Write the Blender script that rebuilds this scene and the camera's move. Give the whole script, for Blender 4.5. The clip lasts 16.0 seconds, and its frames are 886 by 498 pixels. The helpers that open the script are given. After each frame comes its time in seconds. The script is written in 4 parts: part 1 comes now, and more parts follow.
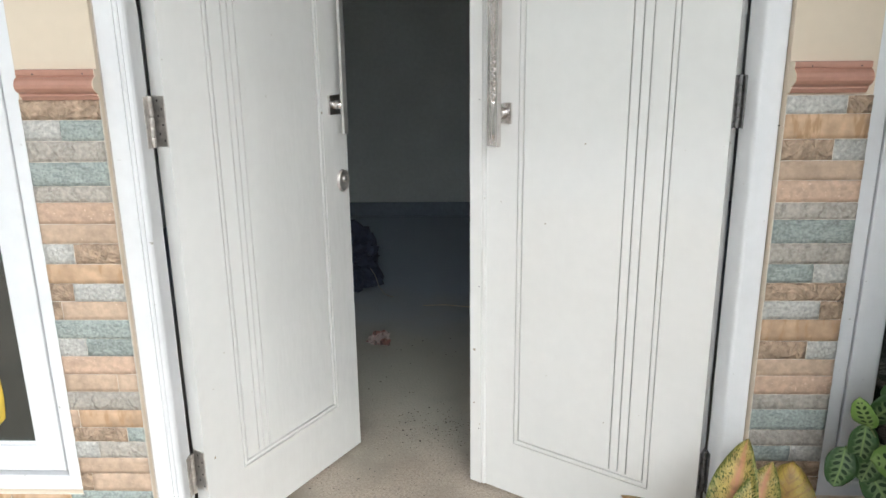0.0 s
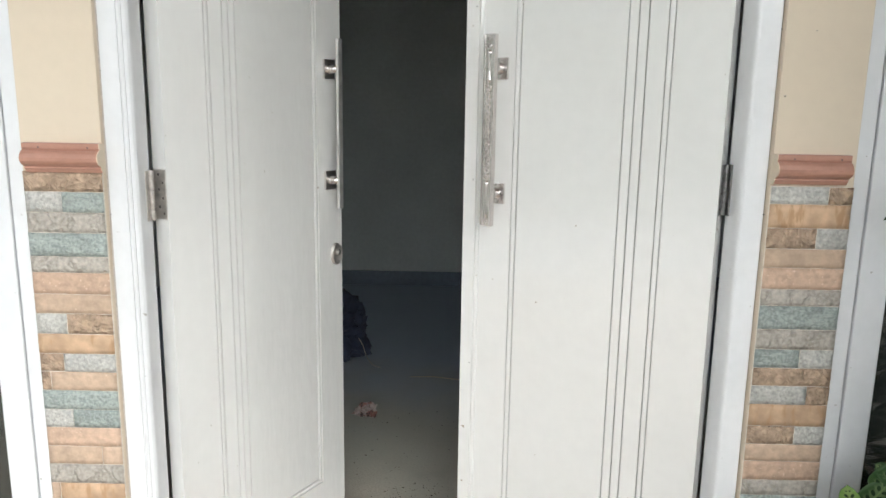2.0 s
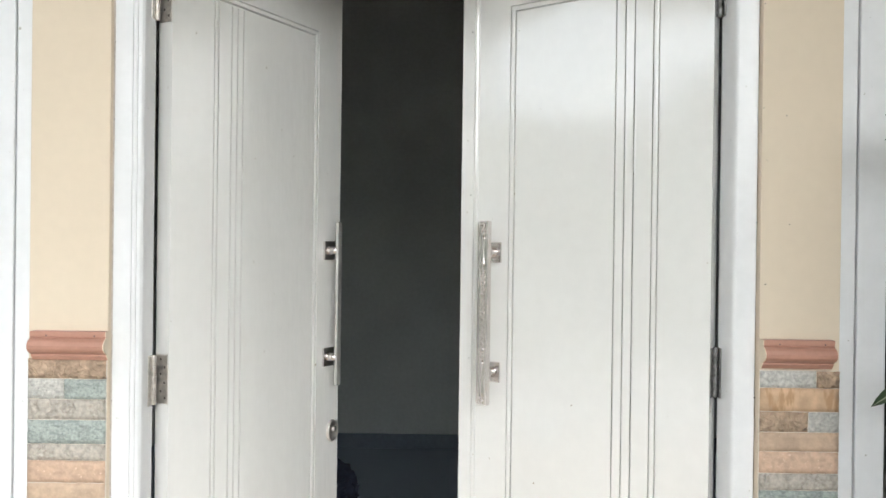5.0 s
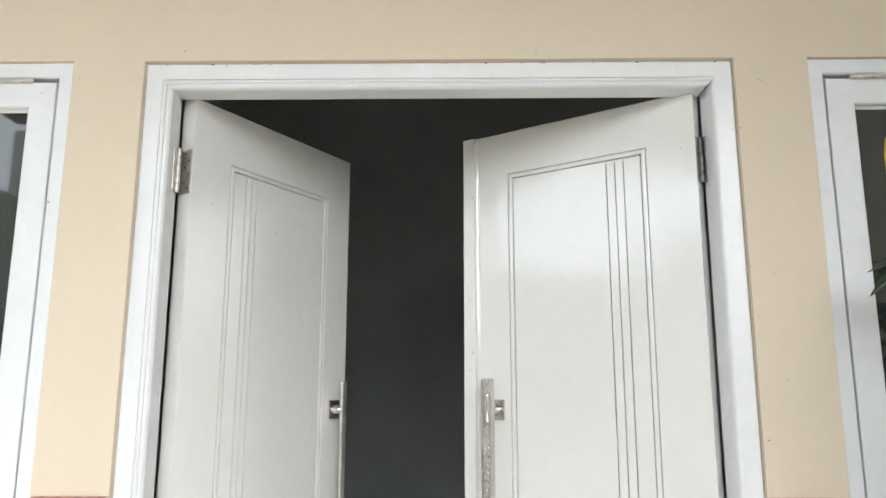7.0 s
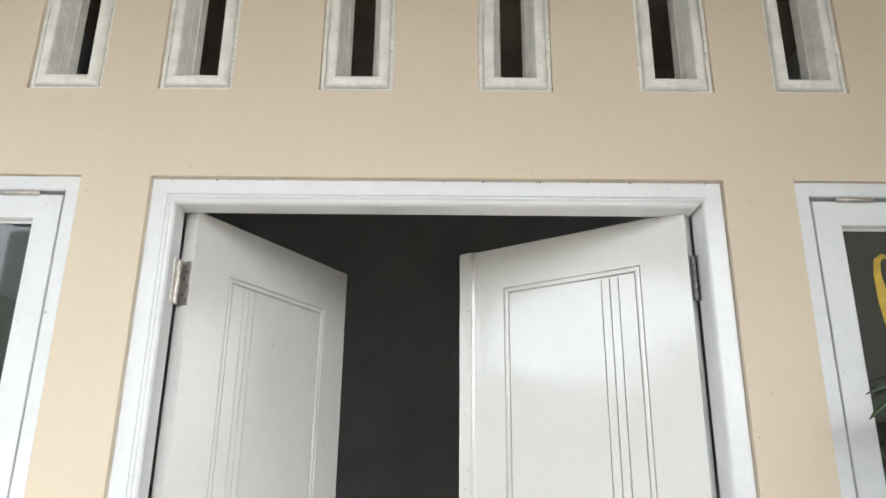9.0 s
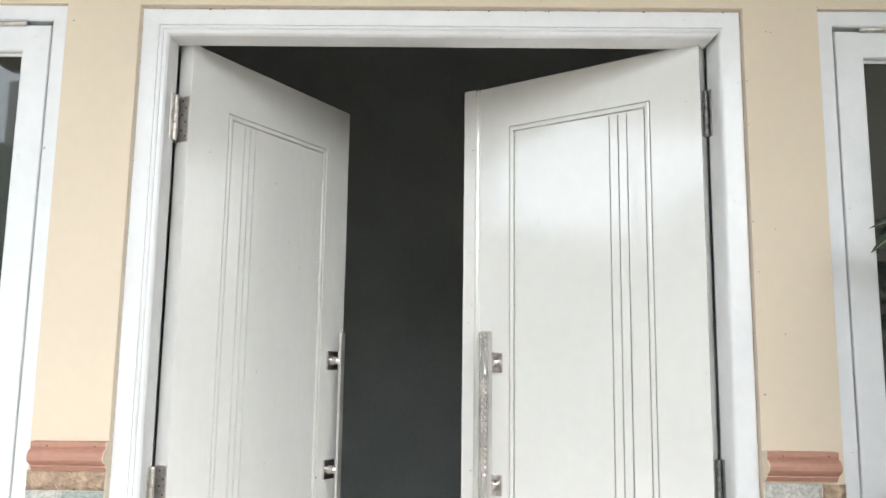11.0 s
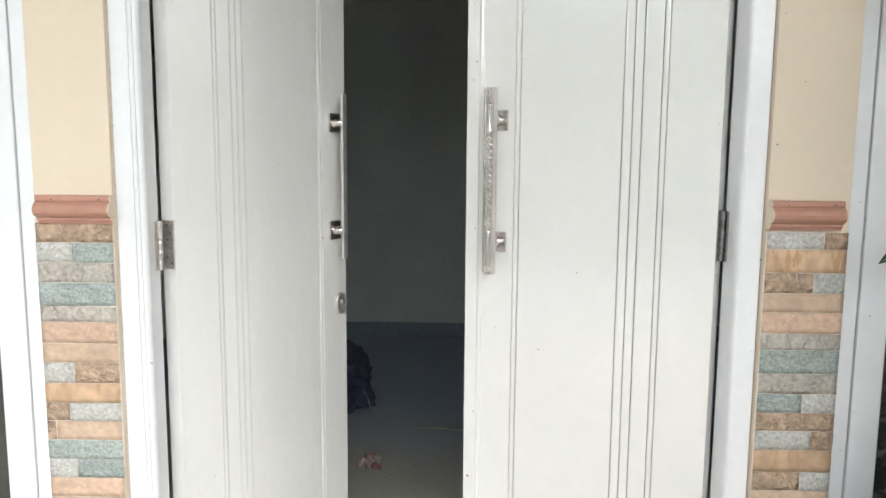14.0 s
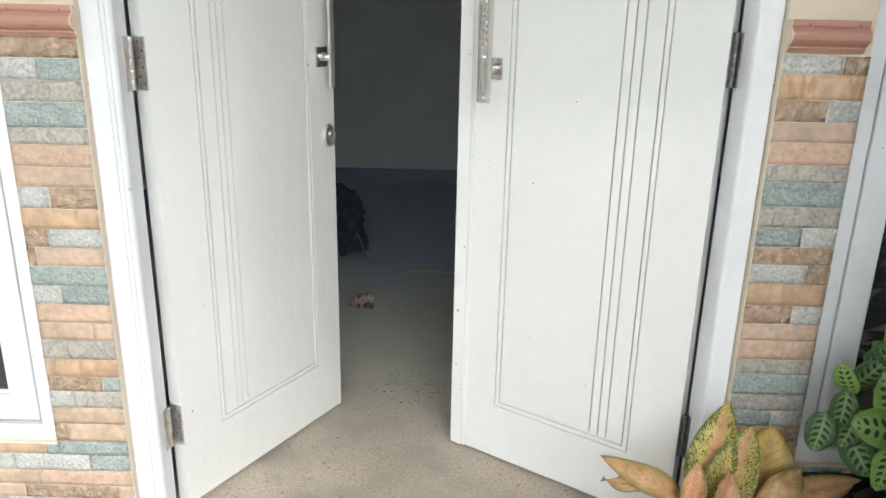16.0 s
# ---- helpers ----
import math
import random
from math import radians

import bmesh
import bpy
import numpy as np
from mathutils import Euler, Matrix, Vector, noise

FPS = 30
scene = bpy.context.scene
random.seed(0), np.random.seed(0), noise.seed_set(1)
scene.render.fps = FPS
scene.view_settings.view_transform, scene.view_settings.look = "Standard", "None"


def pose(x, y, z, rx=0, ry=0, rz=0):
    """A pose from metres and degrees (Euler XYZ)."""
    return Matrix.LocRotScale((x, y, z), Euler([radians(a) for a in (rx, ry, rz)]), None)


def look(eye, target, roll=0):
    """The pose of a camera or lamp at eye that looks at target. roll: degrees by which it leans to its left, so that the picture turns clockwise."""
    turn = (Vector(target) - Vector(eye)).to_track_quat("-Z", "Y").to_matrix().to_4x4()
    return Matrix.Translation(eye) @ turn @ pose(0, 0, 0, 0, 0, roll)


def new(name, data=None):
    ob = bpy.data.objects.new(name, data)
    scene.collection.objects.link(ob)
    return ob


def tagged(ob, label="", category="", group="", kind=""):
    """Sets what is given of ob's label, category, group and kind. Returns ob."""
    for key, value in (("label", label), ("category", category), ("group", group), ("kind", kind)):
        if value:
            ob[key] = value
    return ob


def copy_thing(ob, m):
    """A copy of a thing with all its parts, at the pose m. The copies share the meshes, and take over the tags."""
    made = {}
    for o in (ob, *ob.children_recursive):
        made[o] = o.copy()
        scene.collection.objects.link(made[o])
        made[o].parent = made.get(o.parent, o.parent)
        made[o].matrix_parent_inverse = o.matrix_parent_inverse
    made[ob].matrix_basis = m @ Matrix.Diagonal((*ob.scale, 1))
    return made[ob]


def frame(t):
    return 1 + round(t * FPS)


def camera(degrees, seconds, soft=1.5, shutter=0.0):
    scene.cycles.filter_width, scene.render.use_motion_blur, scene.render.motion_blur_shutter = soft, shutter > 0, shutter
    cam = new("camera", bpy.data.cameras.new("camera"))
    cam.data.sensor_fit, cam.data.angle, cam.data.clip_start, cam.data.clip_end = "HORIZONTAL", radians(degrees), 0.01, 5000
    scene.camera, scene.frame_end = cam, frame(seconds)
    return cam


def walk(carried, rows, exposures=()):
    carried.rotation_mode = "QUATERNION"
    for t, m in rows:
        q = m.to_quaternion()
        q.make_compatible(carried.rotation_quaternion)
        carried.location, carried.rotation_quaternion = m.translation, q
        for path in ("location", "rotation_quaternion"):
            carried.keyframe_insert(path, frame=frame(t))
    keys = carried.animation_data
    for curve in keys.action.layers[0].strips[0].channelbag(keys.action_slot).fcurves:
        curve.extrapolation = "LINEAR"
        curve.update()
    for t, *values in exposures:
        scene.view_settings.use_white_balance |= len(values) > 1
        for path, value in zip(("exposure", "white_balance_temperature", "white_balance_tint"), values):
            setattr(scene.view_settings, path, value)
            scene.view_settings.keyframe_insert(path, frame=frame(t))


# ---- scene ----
cam = camera(60.33, 16.0)
PATH = [
    (0, (0.0566, -1.5589, 1.3038), (-0.0075, 0.3583, 0.7379), -0.66),
    (0.5, (0.0590, -1.5606, 1.3097), (0.0030, 0.3716, 0.7964), -0.02),
    (1, (0.0568, -1.5578, 1.3205), (0.0146, 0.3858, 0.8508), 0.70),
    (1.5, (0.0532, -1.5607, 1.3246), (0.0119, 0.3874, 0.8738), 0.63),
    (2, (0.0426, -1.5771, 1.3351), (0.0126, 0.3828, 0.9376), 0.90),
    (2.5, (0.0364, -1.5911, 1.3458), (0.0098, 0.3788, 1.0013), 0.96),
    (3, (0.0399, -1.5999, 1.3547), (0.0234, 0.3822, 1.0887), 1.04),
    (3.5, (0.0479, -1.6033, 1.3679), (0.0256, 0.3863, 1.1653), 0.81),
    (3.7, (0.0419, -1.6043, 1.3729), (0.0246, 0.3873, 1.1963), 0.61),
    (5.8, (0.0236, -1.6380, 1.4284), (0.0169, 0.3577, 1.5712), 0.73),
    (6, (0.0226, -1.6440, 1.4254), (0.0069, 0.3467, 1.6172), 0.36),
    (6.5, (0.0436, -1.6546, 1.4130), (0.0061, 0.3204, 1.7258), 0.12),
    (7, (0.0412, -1.6692, 1.4251), (0.0077, 0.2923, 1.8139), 0.07),
    (7.5, (0.0443, -1.6876, 1.4524), (0.0134, 0.2519, 1.9395), 0.50),
    (8, (0.0392, -1.6897, 1.4525), (0.0159, 0.2161, 2.0585), 0.66),
    (8.2, (0.0358, -1.6858, 1.4422), (0.0201, 0.2068, 2.0886), 0.68),
    (8.7, (0.0293, -1.6877, 1.4484), (0.0184, 0.1963, 2.1190), 0.72),
    (9.2, (0.0268, -1.6846, 1.4486), (0.0128, 0.2167, 2.0694), 0.49),
    (9.8, (0.0294, -1.6759, 1.4429), (0.0040, 0.2590, 1.9483), 0.20),
    (10.5, (0.0391, -1.6635, 1.4293), (0.0031, 0.3032, 1.7906), 0.34),
    (11, (0.0378, -1.6567, 1.4125), (0.0091, 0.3233, 1.6930), 0.76),
    (11.5, (0.0332, -1.6445, 1.4075), (-0.0124, 0.3438, 1.6193), 0.80),
    (12, (0.0296, -1.6385, 1.3970), (-0.0043, 0.3563, 1.5362), 0.58),
    (12.5, (0.0246, -1.6322, 1.3885), (-0.0068, 0.3672, 1.4275), 0.82),
    (13, (0.0397, -1.6231, 1.3732), (0.0116, 0.3753, 1.2982), 0.56),
    (13.5, (0.0484, -1.6164, 1.3570), (0.0015, 0.3773, 1.2055), 0.07),
    (14, (0.0486, -1.6061, 1.3291), (0.0040, 0.3761, 1.0672), 0.43),
    (14.5, (0.0534, -1.5966, 1.3133), (0.0129, 0.3702, 0.9526), 0.57),
    (15, (0.0525, -1.5883, 1.2904), (0.0183, 0.3645, 0.8596), 0.82),
    (15.5, (0.0583, -1.5706, 1.2727), (0.0252, 0.3529, 0.7260), 0.85),
    (16, (0.0598, -1.5434, 1.2555), (0.0315, 0.3545, 0.6255), 1.20),
]
walk(cam, [(t, look(eye, target, roll)) for t, eye, target, roll in PATH], [(0.0, 1.58, 6150, 6), (3.7, 1.70, 6300, 6), (5.8, 1.80, 6270, 6), (8.0, 1.86, 6230, 6), (10.5, 1.91, 6200, 6), (12.5, 1.86, 6300, 6), (14.0, 1.76, 6250, 6), (16.0, 1.72, 6150, 4)])

# ---- world and light ----
world = bpy.data.worlds.new("world")
scene.world = world
world.use_nodes = True
wn = world.node_tree
sky = wn.nodes.new("ShaderNodeTexSky")
sky.sky_type = "NISHITA"
sky.sun_disc = False
sky.sun_elevation = radians(44)
sky.sun_rotation = radians(162)
sky.air_density, sky.dust_density, sky.ozone_density = 1.0, 3.0, 1.0
haze = wn.nodes.new("ShaderNodeHueSaturation")
haze.inputs["Saturation"].default_value = 0.25
wn.links.new(sky.outputs["Color"], haze.inputs["Color"])
wn.links.new(haze.outputs["Color"], wn.nodes["Background"].inputs["Color"])
wn.nodes["Background"].inputs["Strength"].default_value = 0.16

sun_data = bpy.data.lights.new("sun", "SUN")
sun_data.energy, sun_data.angle, sun_data.color = 0.35, radians(60), (1.0, 0.98, 0.95)
sun = new("sun", sun_data)
sun.matrix_world = look((2.22, -6.85, 7.97), (0, 0, 1.0))


# ---- materials ----
def material(name, colour, rough=0.5, metal=0.0, grain=0.06, grain_size=40.0, stain=0.05, stain_size=3.0, bump=0.1,
             bump_size=120.0, coat=0.0, per_object=0.0, bump_depth=0.002):
    """A surface with fine grain, broad stains and relief, in object space."""
    m = bpy.data.materials.new(name)
    m.use_nodes = True
    t, b = m.node_tree, m.node_tree.nodes["Principled BSDF"]
    co = t.nodes.new("ShaderNodeTexCoord")

    def noise_at(size, detail):
        n = t.nodes.new("ShaderNodeTexNoise")
        n.inputs["Scale"].default_value, n.inputs["Detail"].default_value = size, detail
        t.links.new(co.outputs["Object"], n.inputs["Vector"])
        return n

    fine, broad = noise_at(grain_size, 6), noise_at(stain_size, 4)

    def swing(source, amount):
        r = t.nodes.new("ShaderNodeMapRange")
        r.inputs["From Min"].default_value, r.inputs["From Max"].default_value = 0.3, 0.7
        r.inputs["To Min"].default_value, r.inputs["To Max"].default_value = 1 - amount, 1 + amount
        t.links.new(source, r.inputs["Value"])
        return r.outputs["Result"]

    factor = t.nodes.new("ShaderNodeMath")
    factor.operation = "MULTIPLY"
    t.links.new(swing(fine.outputs["Fac"], grain), factor.inputs[0])
    t.links.new(swing(broad.outputs["Fac"], stain), factor.inputs[1])
    out = factor.outputs["Value"]
    if per_object:
        info = t.nodes.new("ShaderNodeObjectInfo")
        r = t.nodes.new("ShaderNodeMapRange")
        r.inputs["To Min"].default_value, r.inputs["To Max"].default_value = 1 - per_object, 1 + per_object
        t.links.new(info.outputs["Random"], r.inputs["Value"])
        f2 = t.nodes.new("ShaderNodeMath")
        f2.operation = "MULTIPLY"
        t.links.new(out, f2.inputs[0])
        t.links.new(r.outputs["Result"], f2.inputs[1])
        out = f2.outputs["Value"]
    scale = t.nodes.new("ShaderNodeVectorMath")
    scale.operation = "SCALE"
    scale.inputs[0].default_value = colour
    t.links.new(out, scale.inputs["Scale"])
    t.links.new(scale.outputs["Vector"], b.inputs["Base Color"])
    rr = t.nodes.new("ShaderNodeMapRange")
    rr.inputs["To Min"].default_value, rr.inputs["To Max"].default_value = max(0.02, rough * 0.8), min(1, rough * 1.2)
    t.links.new(broad.outputs["Fac"], rr.inputs["Value"])
    t.links.new(rr.outputs["Result"], b.inputs["Roughness"])
    b.inputs["Metallic"].default_value = metal
    b.inputs["Coat Weight"].default_value = coat
    b.inputs["Coat Roughness"].default_value = 0.08
    if bump:
        relief = noise_at(bump_size, 5)
        bn = t.nodes.new("ShaderNodeBump")
        bn.inputs["Strength"].default_value, bn.inputs["Distance"].default_value = bump, bump_depth
        t.links.new(relief.outputs["Fac"], bn.inputs["Height"])
        t.links.new(bn.outputs["Normal"], b.inputs["Normal"])
    return m


def mixed(m, colour, mask, at=0):
    """Lays another colour over a material's base colour where mask (an output) is 1."""
    t, b = m.node_tree, m.node_tree.nodes["Principled BSDF"]
    mix = t.nodes.new("ShaderNodeMix")
    mix.data_type = "RGBA"
    old = b.inputs["Base Color"].links[0].from_socket
    t.links.new(mask, mix.inputs["Factor"])
    t.links.new(old, mix.inputs["A"])
    mix.inputs["B"].default_value = (*colour, 1)
    t.links.new(mix.outputs["Result"], b.inputs["Base Color"])
    return m


def ramp(t, source, low, high):
    r = t.nodes.new("ShaderNodeMapRange")
    r.interpolation_type = "SMOOTHSTEP"
    r.inputs["From Min"].default_value, r.inputs["From Max"].default_value = low, high
    t.links.new(source, r.inputs["Value"])
    return r.outputs["Result"]


def maths(t, op, a, b=None):
    n = t.nodes.new("ShaderNodeMath")
    n.operation = op
    for i, v in enumerate((a, b)):
        if v is None:
            continue
        if isinstance(v, (int, float)):
            n.inputs[i].default_value = v
        else:
            t.links.new(v, n.inputs[i])
    return n.outputs["Value"]


def spots(m, size, low, high, colour, detail=3.0, stretch=None):
    t = m.node_tree
    co = t.nodes.new("ShaderNodeTexCoord")
    n = t.nodes.new("ShaderNodeTexNoise")
    n.inputs["Scale"].default_value, n.inputs["Detail"].default_value = size, detail
    if stretch:
        mp = t.nodes.new("ShaderNodeMapping")
        mp.inputs["Scale"].default_value = stretch
        t.links.new(co.outputs["Object"], mp.inputs["Vector"])
        t.links.new(mp.outputs["Vector"], n.inputs["Vector"])
    else:
        t.links.new(co.outputs["Object"], n.inputs["Vector"])
    return mixed(m, colour, ramp(t, n.outputs["Fac"], low, high))


WALL = material("cream_wall_paint", (0.70, 0.598, 0.468), 0.75, grain=0.014, stain=0.025, stain_size=2.2, bump=0.12, bump_size=90)
spots(WALL, 55, 0.72, 0.78, (0.55, 0.45, 0.33))
INNER = material("dim_pale_wall_paint", (0.69, 0.715, 0.705), 0.8, grain=0.04, stain=0.1, stain_size=1.5, bump=0.1)


def brushed(m, scale, strength, depth):
    """Vertical brush marks and slight sags in gloss paint, felt by the clear coat too."""
    t, b = m.node_tree, m.node_tree.nodes["Principled BSDF"]
    co, mp = t.nodes.new("ShaderNodeTexCoord"), t.nodes.new("ShaderNodeMapping")
    mp.inputs["Scale"].default_value = scale
    n, bn = t.nodes.new("ShaderNodeTexNoise"), t.nodes.new("ShaderNodeBump")
    n.inputs["Scale"].default_value, n.inputs["Detail"].default_value = 1.0, 4
    t.links.new(co.outputs["Object"], mp.inputs["Vector"])
    t.links.new(mp.outputs["Vector"], n.inputs["Vector"])
    bn.inputs["Strength"].default_value, bn.inputs["Distance"].default_value = strength, depth
    t.links.new(n.outputs["Fac"], bn.inputs["Height"])
    if b.inputs["Normal"].links:
        t.links.new(b.inputs["Normal"].links[0].from_socket, bn.inputs["Normal"])
    t.links.new(bn.outputs["Normal"], b.inputs["Normal"])
    t.links.new(bn.outputs["Normal"], b.inputs["Coat Normal"])


UNDER = material("dim_board_ceiling", (0.60, 0.49, 0.40), 0.7, grain=0.1, stain=0.15, bump=0.1)
DOOR = material("white_gloss_door_paint", (0.805, 0.797, 0.775), 0.24, grain=0.015, grain_size=30, stain=0.03, stain_size=2.6, bump=0.05,
                bump_size=22, coat=1.0, bump_depth=0.003)
DOOR.node_tree.nodes["Principled BSDF"].inputs["Coat IOR"].default_value = 1.85
brushed(DOOR, (70, 70, 5), 0.35, 0.0012)
brushed(DOOR, (9, 9, 3.5), 0.5, 0.006)
brushed(DOOR, (34, 34, 9), 0.45, 0.0022)
spots(DOOR, 48, 0.755, 0.775, (0.42, 0.36, 0.28), 2)
FRAME = material("white_frame_paint", (0.765, 0.772, 0.785), 0.38, grain=0.02, stain=0.03, stain_size=6, bump=0.08, bump_size=40, coat=0.3)
brushed(FRAME, (60, 60, 12), 0.3, 0.0012)
spots(FRAME, 70, 0.73, 0.77, (0.45, 0.43, 0.40))
VENT_PAINT = material("aged_vent_paint", (0.82, 0.80, 0.76), 0.55, grain=0.05, grain_size=60, stain=0.12, stain_size=18, bump=0.2, bump_size=60)
spots(VENT_PAINT, 40, 0.68, 0.76, (0.58, 0.51, 0.42), 5)
CAULK = material("grey_joint_filler", (0.66, 0.59, 0.53), 0.9, grain=0.12, grain_size=90, bump=0.6, bump_size=150)
RAIL = material("terracotta_moulding", (0.44, 0.235, 0.175), 0.42, grain=0.06, grain_size=60, stain=0.08, bump=0.15, bump_size=90)
STEEL = material("brushed_hinge_steel", (0.62, 0.585, 0.55), 0.42, 0.9, grain=0.15, grain_size=90, stain=0.2, stain_size=30)
PLAIN_BAR = material("satin_steel_bar", (0.74, 0.72, 0.69), 0.40, 0.8, grain=0.06, stain=0.1, stain_size=20)
# darker copy of the hinge steel, with the right gap's shade in its colour
STEEL_SHADED = material("shaded_hinge_steel", (0.23, 0.225, 0.22), 0.5, 0.8, grain=0.3, grain_size=140, stain=0.3, stain_size=60)
CHROME = material("chrome", (0.74, 0.70, 0.68), 0.24, 1.0, grain=0.05, stain=0.1, stain_size=30, bump=0.05)
SCREW = material("dark_screw_head", (0.10, 0.09, 0.085), 0.5, 0.6, grain=0.2)
DARK = material("dark_recess", (0.02, 0.02, 0.02), 0.8)
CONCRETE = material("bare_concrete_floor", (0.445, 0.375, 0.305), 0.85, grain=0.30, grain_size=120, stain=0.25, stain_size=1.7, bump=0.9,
                    bump_size=110, bump_depth=0.003)
spots(CONCRETE, 46, 0.66, 0.74, (0.085, 0.07, 0.055), 6)
spots(CONCRETE, 120, 0.60, 0.70, (0.14, 0.12, 0.10), 4)
spots(CONCRETE, 5, 0.42, 0.72, (0.31, 0.265, 0.215), 8)
spots(CONCRETE, 95, 0.64, 0.70, (0.40, 0.36, 0.30), 2)


def room_cast(m, colour, y0, y1):
    """Paints the dim room's bluish cast and haze into the colour, growing with y."""
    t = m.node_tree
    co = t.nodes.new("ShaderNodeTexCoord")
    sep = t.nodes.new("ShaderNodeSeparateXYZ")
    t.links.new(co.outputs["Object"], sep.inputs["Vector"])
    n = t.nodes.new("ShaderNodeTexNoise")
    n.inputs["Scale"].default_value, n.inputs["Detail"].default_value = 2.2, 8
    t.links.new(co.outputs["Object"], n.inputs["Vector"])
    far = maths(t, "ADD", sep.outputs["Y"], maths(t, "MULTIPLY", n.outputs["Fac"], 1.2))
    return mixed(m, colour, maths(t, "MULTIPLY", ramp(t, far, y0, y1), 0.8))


# dim room cast painted into the floor, first grey, then bluer with depth
room_cast(CONCRETE, (0.44, 0.44, 0.37), 0.9, 1.7)
room_cast(CONCRETE, (0.37, 0.45, 0.57), 1.7, 3.0)
GROUND = material("yard_paving", (0.40, 0.39, 0.37), 0.9, grain=0.2, stain=0.25, stain_size=0.5, bump=0.5, bump_size=30)
SOFFIT = material("white_soffit_paint", (0.66, 0.64, 0.60), 0.8, grain=0.02)
# soffit brown picked to dim and warm the light on the upper wall
BROWN_SOFFIT = material("browned_soffit", (0.19, 0.115, 0.055), 0.6, grain=0.08, stain=0.15, stain_size=1.2)
# dark green of the added walls that stand in for greenery in reflections
DARK_BACKDROP = material("dark_green_backdrop", (0.17, 0.19, 0.15), 0.9, grain=0.15, stain=0.3, stain_size=0.8)
SIDE = material("added_side_wall", (0.70, 0.66, 0.60), 0.9, grain=0.1, stain=0.2, stain_size=0.9)
BASE = material("dark_skirting_tile", (0.24, 0.28, 0.34), 0.5, grain=0.1)
BAG = material("blue_plastic_sack", (0.042, 0.054, 0.092), 0.7, grain=0.15, grain_size=20, stain=0.25, stain_size=14, bump=0.3, bump_size=40)
STRING = material("pale_twine", (0.42, 0.39, 0.33), 0.8, grain=0.1)
STRAW = material("pale_straw", (0.62, 0.56, 0.42), 0.8, grain=0.1)
WRAP = material("red_and_silver_snack_foil", (0.43, 0.35, 0.32), 0.4, 0.25, grain=0.1, stain=0.1)
spots(WRAP, 34, 0.46, 0.54, (0.25, 0.12, 0.10), 4)
spots(WRAP, 75, 0.57, 0.62, (0.06, 0.04, 0.04))
CRUMB = material("dark_crumbs", (0.05, 0.04, 0.035), 0.9, grain=0.3)
POT = material("black_plastic_pot", (0.025, 0.025, 0.027), 0.5, grain=0.15)
CLAY = material("brown_clay_pot", (0.16, 0.075, 0.045), 0.75, grain=0.15, stain=0.25, stain_size=9, bump=0.3)
SOIL = material("potting_soil", (0.035, 0.025, 0.018), 0.95, grain=0.4, bump=1.0, bump_size=90, bump_depth=0.006)
STEM = material("green_stem", (0.13, 0.17, 0.06), 0.6, grain=0.15)
YELLOW = material("yellow_glass_paint", (0.52, 0.36, 0.045), 0.45, grain=0.12, stain=0.15, stain_size=20)

STONE = {
    "tan": material("tan_stone", (0.525, 0.39, 0.285), 0.85, 0, 0.14, 70, 0.10, 14, 0.7, 90, per_object=0.06),
    "pink": material("pink_tan_stone", (0.555, 0.395, 0.29), 0.85, 0, 0.16, 80, 0.10, 14, 0.8, 80, per_object=0.05),
    "orange": material("orange_stone", (0.525, 0.362, 0.235), 0.8, 0, 0.10, 50, 0.22, 22, 0.45, 45, per_object=0.06),
    "brown": material("rough_brown_stone", (0.43, 0.315, 0.225), 0.9, 0, 0.25, 60, 0.25, 25, 0.9, 60, per_object=0.08, bump_depth=0.006),
    "green": material("grey_green_stone", (0.335, 0.375, 0.35), 0.85, 0, 0.30, 150, 0.14, 22, 0.8, 130, per_object=0.08, bump_depth=0.006),
    "white": material("pale_grey_stone", (0.50, 0.49, 0.455), 0.85, 0, 0.26, 140, 0.12, 22, 0.8, 120, per_object=0.06, bump_depth=0.006),
    "grey": material("warm_grey_stone", (0.43, 0.395, 0.345), 0.85, 0, 0.22, 120, 0.12, 18, 0.6, 32, per_object=0.06, bump_depth=0.006),
}
spots(STONE["pink"], 150, 0.64, 0.70, (0.72, 0.55, 0.42))
spots(STONE["tan"], 160, 0.68, 0.74, (0.70, 0.55, 0.42))
spots(STONE["orange"], 20, 0.52, 0.66, (0.45, 0.285, 0.16), 3, (3.0, 1.0, 0.8))
spots(STONE["brown"], 45, 0.55, 0.68, (0.54, 0.39, 0.27), 4)
spots(STONE["green"], 70, 0.56, 0.66, (0.40, 0.44, 0.41), 4, (0.6, 1.0, 1.8))
spots(STONE["green"], 80, 0.60, 0.68, (0.26, 0.30, 0.285), 4, (0.6, 1.0, 1.8))
spots(STONE["white"], 80, 0.58, 0.70, (0.43, 0.43, 0.405), 4, (1.0, 1.0, 0.7))


MORTAR = material("pale_joint_mortar", (0.72, 0.66, 0.57), 0.9, grain=0.15, grain_size=90)


